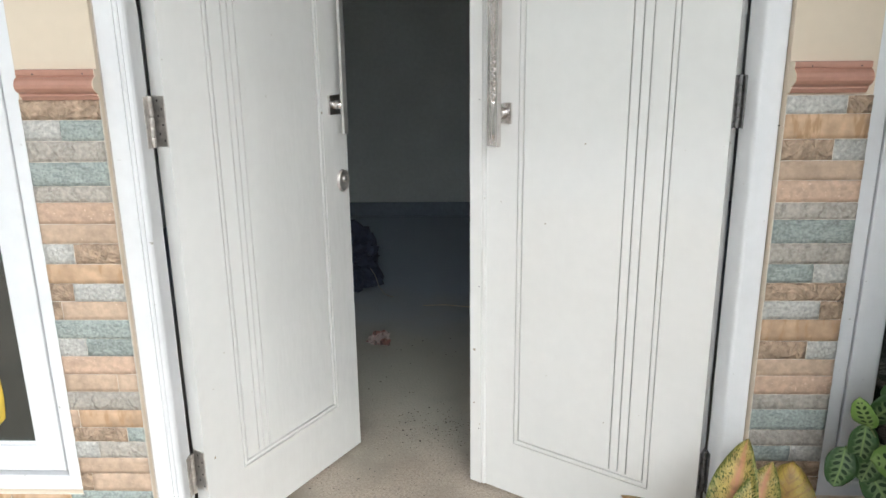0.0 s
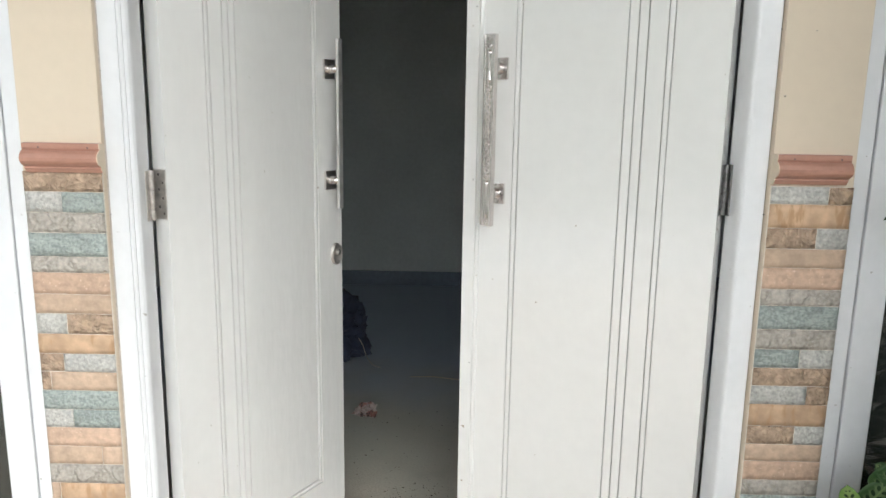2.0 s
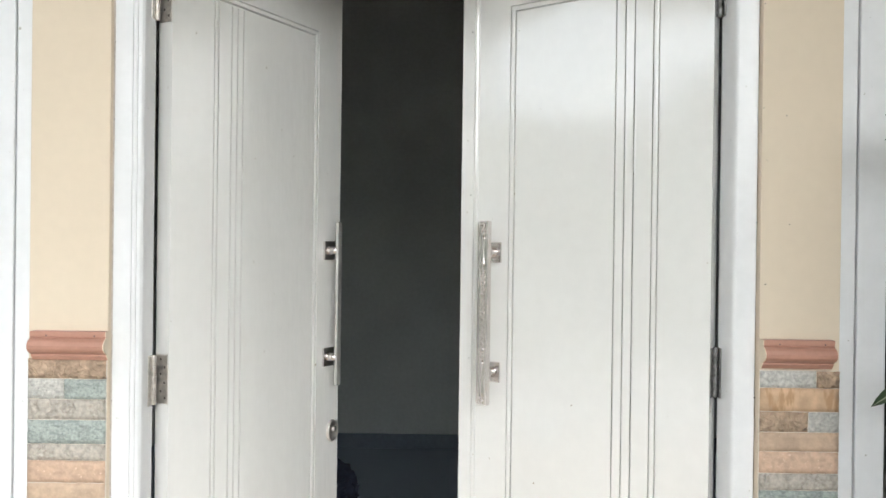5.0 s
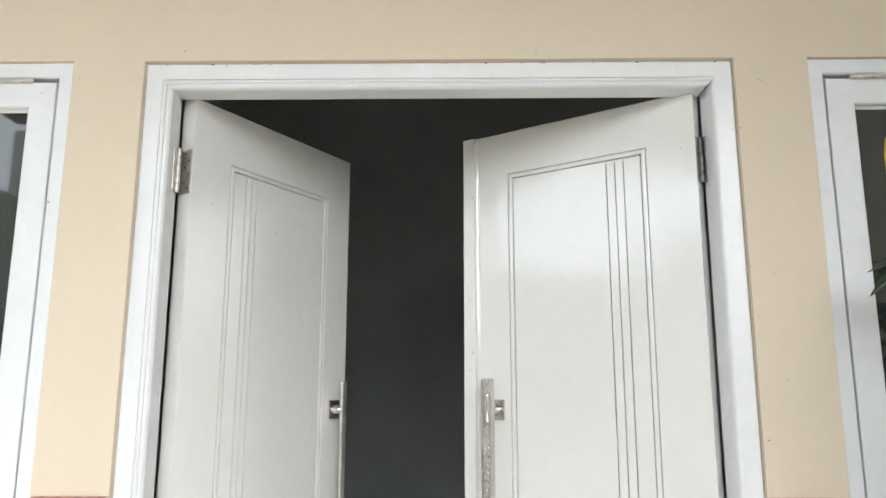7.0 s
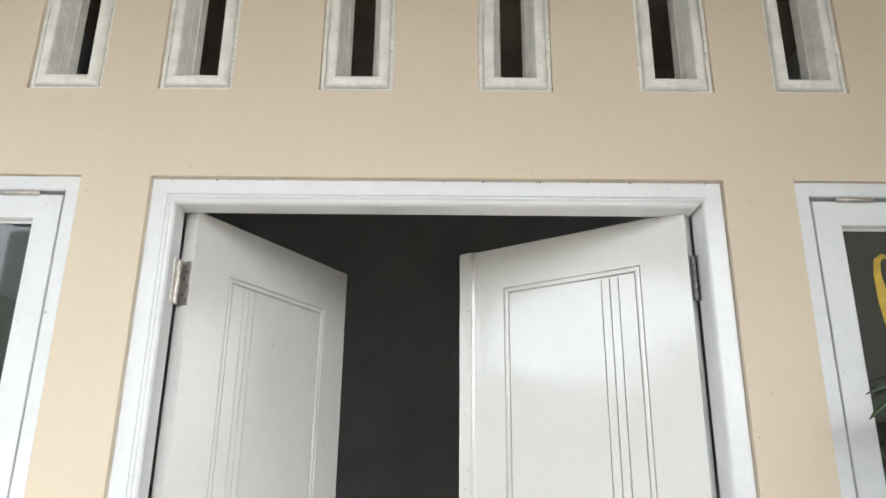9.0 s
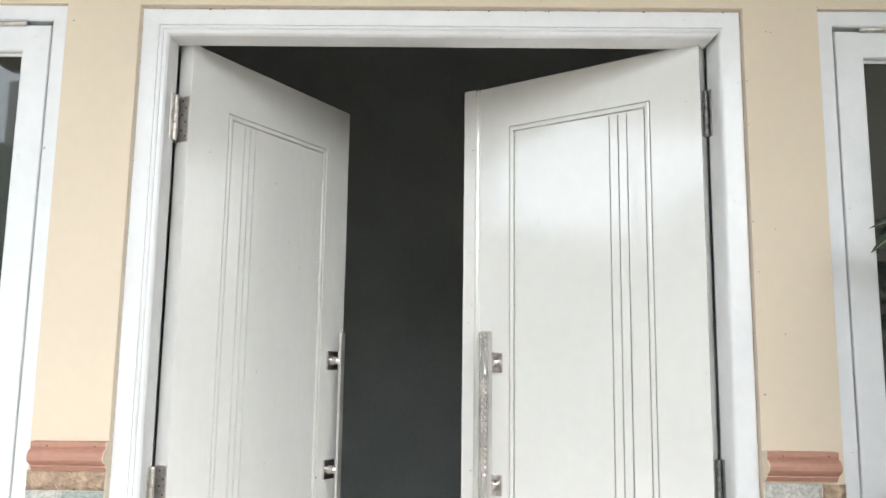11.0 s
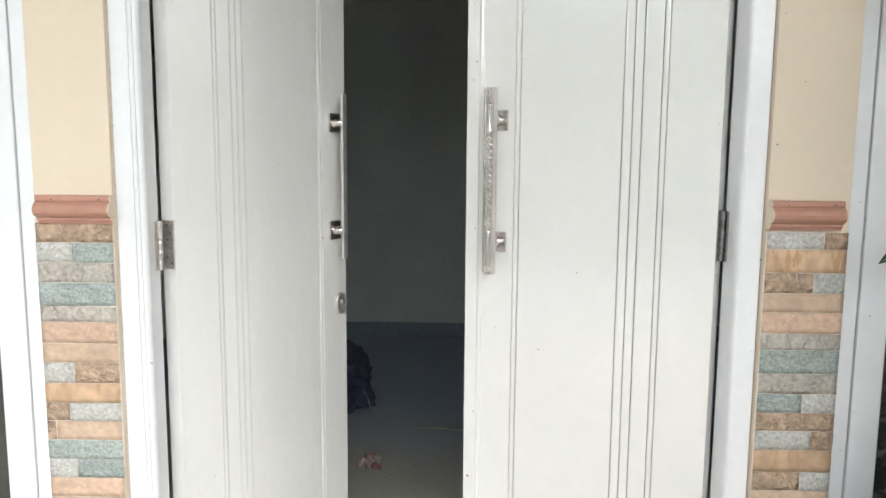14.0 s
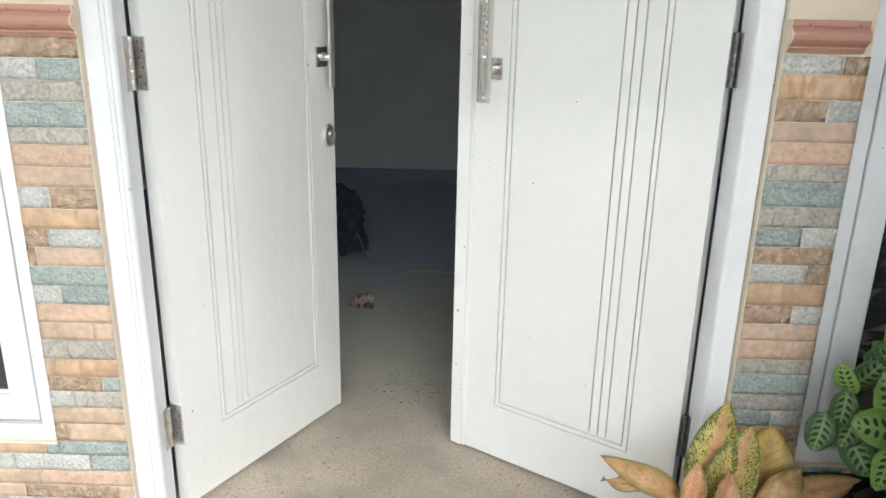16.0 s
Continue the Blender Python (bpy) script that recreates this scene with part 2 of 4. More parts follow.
def relief(m, kind):
    """Split-stone relief: winding cracks or rubble, set per piece."""
    t, b = m.node_tree, m.node_tree.nodes["Principled BSDF"]
    co = t.nodes.new("ShaderNodeTexCoord")
    info = t.nodes.new("ShaderNodeObjectInfo")
    shift = t.nodes.new("ShaderNodeVectorMath")
    shift.operation = "ADD"
    spread = maths(t, "MULTIPLY", info.outputs["Random"], 7.0)
    t.links.new(co.outputs["Object"], shift.inputs[0])
    t.links.new(spread, shift.inputs[1])
    warp = t.nodes.new("ShaderNodeTexNoise")
    warp.inputs["Scale"].default_value, warp.inputs["Detail"].default_value = 22, 3
    t.links.new(shift.outputs["Vector"], warp.inputs["Vector"])
    moved = t.nodes.new("ShaderNodeVectorMath")
    moved.operation = "MULTIPLY_ADD"
    moved.inputs[1].default_value = (0.09, 0.09, 0.09)
    t.links.new(warp.outputs["Color"], moved.inputs[0])
    t.links.new(shift.outputs["Vector"], moved.inputs[2])
    v = t.nodes.new("ShaderNodeTexVoronoi")
    bn = t.nodes.new("ShaderNodeBump")
    if kind == "cracks":
        v.feature = "DISTANCE_TO_EDGE"
        v.inputs["Scale"].default_value = 17
        lean = t.nodes.new("ShaderNodeMapping")
        lean.inputs["Rotation"].default_value = (0.0, radians(32), 0.0)
        lean.inputs["Scale"].default_value = (1.25, 1.0, 0.42)
        t.links.new(moved.outputs["Vector"], lean.inputs["Vector"])
        t.links.new(lean.outputs["Vector"], v.inputs["Vector"])
        h = ramp(t, v.outputs["Distance"], 0.0, 0.16)
        bn.inputs["Strength"].default_value, bn.inputs["Distance"].default_value = 0.50, 0.010
        # crease lines are also mixed darker, painting shade into the cracks
        old = b.inputs["Base Color"].links[0].from_socket
        mix = t.nodes.new("ShaderNodeMix")
        mix.data_type = "RGBA"
        t.links.new(maths(t, "MULTIPLY", maths(t, "SUBTRACT", 1.0, ramp(t, v.outputs["Distance"], 0.0, 0.035)), 0.18), mix.inputs["Factor"])
        t.links.new(old, mix.inputs["A"])
        mix.inputs["B"].default_value = (0.33, 0.295, 0.255, 1)
        t.links.new(mix.outputs["Result"], b.inputs["Base Color"])
    else:
        v.feature = "F1"
        v.inputs["Scale"].default_value = 75
        t.links.new(moved.outputs["Vector"], v.inputs["Vector"])
        h = v.outputs["Distance"]
        bn.inputs["Strength"].default_value, bn.inputs["Distance"].default_value = 1.0, 0.006
    t.links.new(h, bn.inputs["Height"])
    if b.inputs["Normal"].links:
        t.links.new(b.inputs["Normal"].links[0].from_socket, bn.inputs["Normal"])
    t.links.new(bn.outputs["Normal"], b.inputs["Normal"])


relief(STONE["grey"], "cracks")
relief(STONE["brown"], "rubble")


def glass_material():
    m = bpy.data.materials.new("dark_tinted_glass")
    m.use_nodes = True
    b = m.node_tree.nodes["Principled BSDF"]
    b.inputs["Base Color"].default_value = (0.10, 0.11, 0.10, 1)
    b.inputs["Roughness"].default_value = 0.03
    b.inputs["Transmission Weight"].default_value = 0.75
    b.inputs["IOR"].default_value = 1.78
    return m


GLASS = glass_material()


def leaf_material(name, base, kind):
    """Leaf colours by the leaf's own lengths: u from stalk to tip, v across."""
    m = material(name, base, 0.42, grain=0.10, grain_size=60, stain=0.15, stain_size=12, bump=0.25, bump_size=60, per_object=0.12)
    t = m.node_tree
    uv = t.nodes.new("ShaderNodeUVMap")
    uv.uv_map = "leaf"
    sep = t.nodes.new("ShaderNodeSeparateXYZ")
    t.links.new(uv.outputs["UV"], sep.inputs["Vector"])
    u, v = sep.outputs["X"], maths(t, "ABSOLUTE", sep.outputs["Y"])
    co = t.nodes.new("ShaderNodeTexCoord")
    if kind in ("speckled", "plain"):
        info = t.nodes.new("ShaderNodeObjectInfo")
        n = t.nodes.new("ShaderNodeTexNoise")
        n.inputs["Scale"].default_value, n.inputs["Detail"].default_value = 14, 3
        t.links.new(uv.outputs["UV"], n.inputs["Vector"])
        edge = maths(t, "ADD", v, maths(t, "MULTIPLY", n.outputs["Fac"], 0.35))
        rim_colour, rib_colour = ((0.10, 0.14, 0.03), (0.50, 0.22, 0.14)) if kind == "speckled" else ((0.17, 0.14, 0.035), (0.33, 0.14, 0.075))
        mixed(m, rim_colour, maths(t, "MULTIPLY", ramp(t, edge, 0.55, 1.25), 0.9))
        # lengths along and across the side veins
        along = maths(t, "ADD", maths(t, "MULTIPLY", u, 0.14), maths(t, "MULTIPLY", v, 0.035))
        over = maths(t, "SUBTRACT", maths(t, "MULTIPLY", u, 0.14), maths(t, "MULTIPLY", v, 0.035))
        place = t.nodes.new("ShaderNodeCombineXYZ")
        t.links.new(maths(t, "MULTIPLY", along, 170.0), place.inputs["X"])
        t.links.new(maths(t, "MULTIPLY", over, 430.0), place.inputs["Y"])
        t.links.new(maths(t, "ADD", maths(t, "MULTIPLY", info.outputs["Random"], 40.0), maths(t, "MULTIPLY", ramp(t, sep.outputs["Y"], -0.01, 0.01), 9.0)), place.inputs["Z"])
        speck = t.nodes.new("ShaderNodeTexNoise")
        speck.inputs["Scale"].default_value, speck.inputs["Detail"].default_value = 1.0, 1
        t.links.new(place.outputs["Vector"], speck.inputs["Vector"])
        veins = ramp(t, maths(t, "ABSOLUTE", maths(t, "SUBTRACT", maths(t, "FRACT", maths(t, "MULTIPLY", over, 75.0)), 0.5)), 0.30, 0.5)
        mixed(m, (0.46, 0.37, 0.12) if kind == "speckled" else (0.30, 0.155, 0.065), maths(t, "MULTIPLY", veins, 0.6))
        rib = maths(t, "SUBTRACT", 1.0, ramp(t, maths(t, "ADD", v, maths(t, "MULTIPLY", n.outputs["Fac"], 0.45)), 0.22, 0.60))
        mixed(m, rib_colour, maths(t, "MULTIPLY", rib, 0.85 if kind == "speckled" else 0.4))
        away = ramp(t, maths(t, "ADD", v, maths(t, "MULTIPLY", n.outputs["Fac"], 0.3)), 0.22, 0.62)
        blotch = t.nodes.new("ShaderNodeTexNoise")
        blotch.inputs["Scale"].default_value, blotch.inputs["Detail"].default_value = 45, 5
        t.links.new(co.outputs["Object"], blotch.inputs["Vector"])
        mixed(m, (0.20, 0.12, 0.05), maths(t, "MULTIPLY", ramp(t, blotch.outputs["Fac"], 0.52, 0.75), 0.6))
        mixed(m, (0.54, 0.42, 0.20), maths(t, "MULTIPLY", maths(t, "SUBTRACT", 1.0, ramp(t, blotch.outputs["Fac"], 0.28, 0.44)), 0.5))
        low, high = (0.55, 0.59) if kind == "speckled" else (0.66, 0.72)
        mixed(m, (0.050, 0.075, 0.010), maths(t, "MULTIPLY", away, ramp(t, speck.outputs["Fac"], low, high)))
    elif kind == "prayer":
        saw = maths(t, "FRACT", maths(t, "SUBTRACT", maths(t, "MULTIPLY", u, 6.4), maths(t, "MULTIPLY", v, 0.9)))
        off = maths(t, "ABSOLUTE", maths(t, "SUBTRACT", saw, 0.5))
        far_out = maths(t, "DIVIDE", maths(t, "ABSOLUTE", maths(t, "SUBTRACT", v, 0.30)), 0.22)
        round_off = maths(t, "ADD", maths(t, "POWER", far_out, 2.0), maths(t, "POWER", maths(t, "DIVIDE", off, 0.30), 2.0))
        blot = maths(t, "SUBTRACT", 1.0, ramp(t, round_off, 0.75, 1.1))
        inside = maths(t, "MULTIPLY", ramp(t, u, 0.10, 0.16), maths(t, "SUBTRACT", 1.0, ramp(t, u, 0.86, 0.92)))
        feather = maths(t, "ADD", v, maths(t, "MULTIPLY", saw, 0.22))
        mixed(m, (0.17, 0.24, 0.11) if "pale" not in name else (0.24, 0.33, 0.12), maths(t, "MULTIPLY", maths(t, "SUBTRACT", 1.0, ramp(t, feather, 0.45, 0.80)), 0.75))
        mixed(m, (0.018, 0.042, 0.016), maths(t, "MULTIPLY", blot, inside))
        rib = maths(t, "SUBTRACT", 1.0, ramp(t, v, 0.02, 0.07))
        mixed(m, (0.23, 0.33, 0.11), maths(t, "MULTIPLY", rib, 0.8))
    else:
        mixed(m, (0.42, 0.46, 0.34), maths(t, "SUBTRACT", 1.0, ramp(t, v, 0.05, 0.14)))
    b = m.node_tree.nodes["Principled BSDF"]
    b.inputs["Specular IOR Level"].default_value = 0.28
    return m


AGLA = leaf_material("green_speckled_yellow_leaf", (0.51, 0.38, 0.115), "speckled")
AGLA_YELLOW = leaf_material("yellow_leaf", (0.44, 0.315, 0.07), "plain")
AGLA_PINK = leaf_material("orange_pink_leaf", (0.48, 0.25, 0.135), "plain")
AGLA_TAN = leaf_material("faded_tan_leaf", (0.42, 0.265, 0.125), "plain")
PRAYER = leaf_material("green_blotched_leaf", (0.045, 0.095, 0.032), "prayer")
PRAYER_PALE = leaf_material("pale_green_blotched_leaf", (0.14, 0.235, 0.06), "prayer")
STRIPED = leaf_material("white_striped_dark_leaf", (0.035, 0.06, 0.03), "striped")


# ---- mesh helpers ----
def empty(name, m=None):
    ob = new(name)
    ob.empty_display_size = 0.1
    if m is not None:
        ob.matrix_world = m
    return ob


def part(name, bm, mat, parent=None, label="", smooth=False):
    """Links a bmesh as one mesh object, under a thing or a part."""
    bmesh.ops.recalc_face_normals(bm, faces=bm.faces)
    me = bpy.data.meshes.new(name)
    bm.to_mesh(me)
    bm.free()
    for p in me.polygons:
        p.use_smooth = smooth
    if mat:
        me.materials.append(mat)
    ob = new(name, me)
    ob.parent = parent
    return tagged(ob, label)


def box(bm, x0, x1, y0, y1, z0, z1, bevel=0.0, segments=2):
    lo, hi = (min(x0, x1), min(y0, y1), min(z0, z1)), (max(x0, x1), max(y0, y1), max(z0, z1))
    made = bmesh.ops.create_cube(bm, size=1.0)["verts"]
    for v in made:
        v.co = [lo[i] if v.co[i] < 0 else hi[i] for i in range(3)]
    if bevel:
        edges = list({e for v in made for e in v.link_edges})
        bmesh.ops.bevel(bm, geom=edges, offset=bevel, segments=segments, profile=0.6, affect="EDGES")
    return bm


def tube(bm, points, radius, sides=10):
    """A round bar along a line of points; radius may be a list."""
    points = [Vector(p) for p in points]
    radii = radius if isinstance(radius, (list, tuple)) else [radius] * len(points)
    rings = []
    for i, p in enumerate(points):
        along = (points[min(i + 1, len(points) - 1)] - points[max(i - 1, 0)]).normalized()
        side = along.orthogonal().normalized() if i == 0 else (side - along * side.dot(along)).normalized()
        up = along.cross(side)
        rings.append([bm.verts.new(p + radii[i] * (math.cos(a) * side + math.sin(a) * up)) for a in
                      [2 * math.pi * k / sides for k in range(sides)]])
    for a, b in zip(rings, rings[1:]):
        for k in range(sides):
            bm.faces.new((a[k], a[(k + 1) % sides], b[(k + 1) % sides], b[k]))
    bm.faces.new(rings[0][::-1])
    bm.faces.new(rings[-1])
    return bm


def prism(bm, outline, along, place):
    """A profile (pairs) swept between two values of one axis. place(a, b, t) gives the point."""
    ends = [[bm.verts.new(place(a, b, t)) for a, b in outline] for t in along]
    for p, q in zip(ends, ends[1:]):
        for k in range(len(outline)):
            bm.faces.new((p[k], p[(k + 1) % len(outline)], q[(k + 1) % len(outline)], q[k]))
    bm.faces.new(ends[0][::-1])
    bm.faces.new(ends[-1])
    return bm


def mitred(bm, profile, x0, x1, z0, z1, sides="lrtb"):
    """A frame whose profile (inward distance, depth) runs round a rectangle with mitred corners; sides says which bars."""
    corner = {"lb": (x0, z0, 1, 1), "lt": (x0, z1, 1, -1), "rt": (x1, z1, -1, -1), "rb": (x1, z0, -1, 1)}
    rows = {k: [bm.verts.new((x + sx * d, y, z + sz * d)) for d, y in profile] for k, (x, z, sx, sz) in corner.items()}
    for side, (a, b) in {"l": ("lb", "lt"), "t": ("lt", "rt"), "r": ("rt", "rb"), "b": ("rb", "lb")}.items():
        if side in sides:
            p, q = rows[a], rows[b]
            for k in range(len(profile)):
                j = (k + 1) % len(profile)
                bm.faces.new((p[k], p[j], q[j], q[k]))
    return bm


# ---- the house wall, floor and room ----
HEAD = 2.2100
DOOR_L, DOOR_R = -0.6925, 0.6905
SILL = 0.2365
WIN = {"left": (-1.476, -0.8620, 0.238, 2.2115), "right": (0.8610, 1.475, 0.238, 2.2100)}
VENTS = [-0.9460, -0.6145, -0.2065, 0.196, 0.6035, 0.9415]
VENT_HALF, VENT_Z0, VENT_Z1 = 0.0935, 2.4510, 2.965


def wall_with_holes(name, x0, x1, z0, z1, y0, y1, holes, mat, bevel=0.0025):
    xs = sorted({x0, x1, *(h[0] for h in holes), *(h[1] for h in holes)})
    zs = sorted({z0, z1, *(h[2] for h in holes), *(h[3] for h in holes)})
    bm, got = bmesh.new(), {}

    def v(x, y, z):
        key = (round(x, 5), round(y, 5), round(z, 5))
        if key not in got:
            got[key] = bm.verts.new(key)
        return got[key]

    def solid(i, k):
        if not (0 <= i < len(xs) - 1 and 0 <= k < len(zs) - 1):
            return False
        x, z = (xs[i] + xs[i + 1]) / 2, (zs[k] + zs[k + 1]) / 2
        return not any(h[0] < x < h[1] and h[2] < z < h[3] for h in holes)

    for i in range(len(xs) - 1):
        for k in range(len(zs) - 1):
            if not solid(i, k):
                continue
            a, b, c, d = xs[i], xs[i + 1], zs[k], zs[k + 1]
            bm.faces.new((v(a, y0, c), v(b, y0, c), v(b, y0, d), v(a, y0, d)))
            bm.faces.new((v(a, y1, d), v(b, y1, d), v(b, y1, c), v(a, y1, c)))
            for di, dk, p, q in ((-1, 0, (a, c), (a, d)), (1, 0, (b, d), (b, c)), (0, -1, (b, c), (a, c)), (0, 1, (a, d), (b, d))):
                if not solid(i + di, k + dk):
                    bm.faces.new((v(p[0], y0, p[1]), v(p[0], y1, p[1]), v(q[0], y1, q[1]), v(q[0], y0, q[1])))
    ob = part(name, bm, mat)
    if bevel:
        mod = ob.modifiers.new("edge", "BEVEL")
        mod.width, mod.segments, mod.limit_method = bevel, 2, "ANGLE"
    return ob


ROOM_Z = 3.95
holes = [(DOOR_L, DOOR_R, 0.0, HEAD), WIN["left"], WIN["right"]] + [(c - VENT_HALF, c + VENT_HALF, VENT_Z0, VENT_Z1) for c in VENTS]
wall_front = tagged(wall_with_holes("wall_front", -3.0, 3.0, 0.0, ROOM_Z + 0.1, 0.0, 0.15, holes, WALL),
                    "cream painted house wall with stone cladding below", "wall", kind="structure")

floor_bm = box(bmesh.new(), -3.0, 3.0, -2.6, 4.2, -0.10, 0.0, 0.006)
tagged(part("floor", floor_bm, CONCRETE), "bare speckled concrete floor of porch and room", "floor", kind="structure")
g = bmesh.new()
bmesh.ops.create_grid(g, x_segments=8, y_segments=8, size=400)
for v in g.verts:
    v.co.z = -0.10
tagged(part("ground", g, GROUND), "dull paved yard beyond the porch", "ground", kind="structure")

for name, dims in (("wall_back", (-2.15, 2.15, 3.70, 3.85, 0, ROOM_Z)), ("wall_left", (-2.15, -2.0, 0.15, 3.70, 0, ROOM_Z)),
                   ("wall_right", (2.0, 2.15, 0.15, 3.70, 0, ROOM_Z))):
    tagged(part(name, box(bmesh.new(), *dims), INNER), "plain painted wall of the dark room", "wall", kind="structure")
tagged(part("ceiling", box(bmesh.new(), -2.15, 2.15, 0.15, 3.85, ROOM_Z, ROOM_Z + 0.1), UNDER), "plain ceiling of the dark room", "ceiling", kind="structure")
tagged(part("baseboard", box(bmesh.new(), -2.0, 2.0, 3.685, 3.70, 0.0, 0.10, 0.003), BASE), "dark tiled skirting along the room wall",
       "baseboard", kind="structure")

# porch soffit, and unseen walls added round the camera for shade, bounce and reflections
tagged(part("porch_ceiling", box(bmesh.new(), -3.0, 3.0, -3.25, 0.0, 3.3, 3.42), BROWN_SOFFIT), "plain soffit over the porch, browned to dim the wall top", "ceiling", kind="structure")
# added out of view: shades the right columns, bounces light on the left leaf
tagged(part("wall_side", box(bmesh.new(), 1.62, 1.77, -1.8, 0.0, 0.0, 3.3), SIDE), "plain side wall added unseen to shade the right and bounce light", "wall", kind="structure")
# added dark walls: limit the sky mirrored in the door and panes
tagged(part("wall_yard", box(bmesh.new(), -6.2, 16, -9.2, -9.0, -0.1, 2.5), DARK_BACKDROP), "unseen dark wall added in place of trees for reflections", "wall", kind="structure")
tagged(part("wall_yard_side", box(bmesh.new(), -6.4, -6.2, -9.2, 0.15, -0.1, 3.0), DARK_BACKDROP), "unseen dark wall added to bound the sky sheen on the door", "wall", kind="structure")

tagged(part("wall_yard_corner", box(bmesh.new(), -9.5, -6.4, -9.6, -7.6, -0.1, 4.35), DARK_BACKDROP), "dark block added for the tall dark shape in the window reflection", "wall", kind="structure")
tagged(part("wall_neighbour", box(bmesh.new(), -9.62, -7.6, -16, -14, -0.1, 7.2), SOFFIT), "plain pale wall of a neighbouring house", "wall", kind="structure")

# ---- door frame ----
frame_thing = tagged(empty("door_frame"), "white painted wooden double door frame with a beaded edge", "door frame", kind="structure")
# profile: inward from the opening in the wall, and depth
JAMB = [(0.002, 0.016), (0.0395, 0.016), (0.0402, 0.0190), (0.0414, 0.0190), (0.0422, 0.0150), (0.0470, 0.0138), (0.0505, 0.0160), (0.0512, 0.0190), (0.0524, 0.0190),
        (0.0575, 0.0215), (0.0615, 0.027), (0.0625, 0.034), (0.0625, 0.084), (0.046, 0.085), (0.046, 0.098), (0.002, 0.098)]
JAMB_R = [(0.002, 0.016), (0.0415, 0.016), (0.0445, 0.0167), (0.0472, 0.0186), (0.0498, 0.0228), (0.0522, 0.0300), (0.0545, 0.0420), (0.0562, 0.058), (0.0570, 0.070),
          (0.0575, 0.082), (0.048, 0.083), (0.048, 0.106), (0.002, 0.106)]
JAMB_T = [(d if d < 0.057 else d + 0.0005, y) for d, y in JAMB]
FR = (DOOR_L, DOOR_R, -0.057, HEAD)

for nm, s in (("jamb", "l"), ("jamb", "r"), ("head", "t")):
    bar = part(nm, mitred(bmesh.new(), JAMB_R if s == "r" else JAMB_T if s == "t" else JAMB, *FR, sides=s), FRAME, frame_thing, smooth=s == "r")
    if s == "r":
        bar.data.set_sharp_from_angle(angle=radians(40))
for s in "lt":
    part("joint_filler", mitred(bmesh.new(), [(0.0002, 0.0125), (0.0008, 0.0118), (0.0022, 0.0154), (0.0008, 0.0158)], *FR, sides=s), CAULK, frame_thing,
         "cracked filler between frame and wall")

# specks and chips on wall and frame
chip_rng = random.Random(31)
chips = bmesh.new()


def chip(x, y, z, r):
    made = bmesh.ops.create_icosphere(chips, subdivisions=1, radius=r)["verts"]
    for v in made:
        v.co = Vector((x + v.co.x * chip_rng.uniform(0.7, 1.8), y + v.co.y * 0.25, z + v.co.z * chip_rng.uniform(0.6, 1.2)))


for k in range(16):
    chip(chip_rng.uniform(-0.66, 0.66), 0.0152, HEAD - 0.003, chip_rng.uniform(0.0012, 0.0026))
for k in range(16):
    z = 2.18 - 1.9 * (k / 16) + chip_rng.uniform(-0.05, 0.05)
    chip(DOOR_R + chip_rng.choice((-0.002, 0.003, 0.012)), -0.0002 if k % 3 else 0.0148, z, chip_rng.uniform(0.0009, 0.0018))
for k in range(8):
    z = 2.1 - 1.2 * (k / 8) + chip_rng.uniform(-0.05, 0.05)
    chip(DOOR_L + 0.002, 0.0150, z, chip_rng.uniform(0.0009, 0.0017))
for x, z in ((0.742, 2.155), (0.752, 2.153), (-0.60, 2.235), (0.752, 1.47), (0.742, 1.70), (-0.845, 2.17), (0.86, 2.215)):
    chip(x, -0.0002, z, 0.0013)
for k in range(14):
    chip(-0.93 + chip_rng.gauss(0, 0.014), 0.0102, 2.135 + chip_rng.gauss(0, 0.012), chip_rng.uniform(0.0004, 0.0008))
for c in VENTS:
    for k in range(5):
        chip(c + chip_rng.choice((-1, 1)) * (VENT_HALF - chip_rng.choice((0.002, 0.03, 0.043))), 0.0, VENT_Z0 + chip_rng.choice((0.004, 0.03, 0.08, 0.13)), 0.0013)
tagged(part("paint_chips", chips, SCREW), "dark specks and chips in the old paint", "chips", kind="stuff")

# ---- door leaves ----
TH, LEAF_TOP, LEAF_BOT = 0.043, 2.1520, 0.012
# for each leaf, by its side: width, and where the back corner of its hinge edge stands
LEAF = {1: (0.6110, 0.6312, 0.1075), -1: (0.6250, 0.6305, 0.0958)}


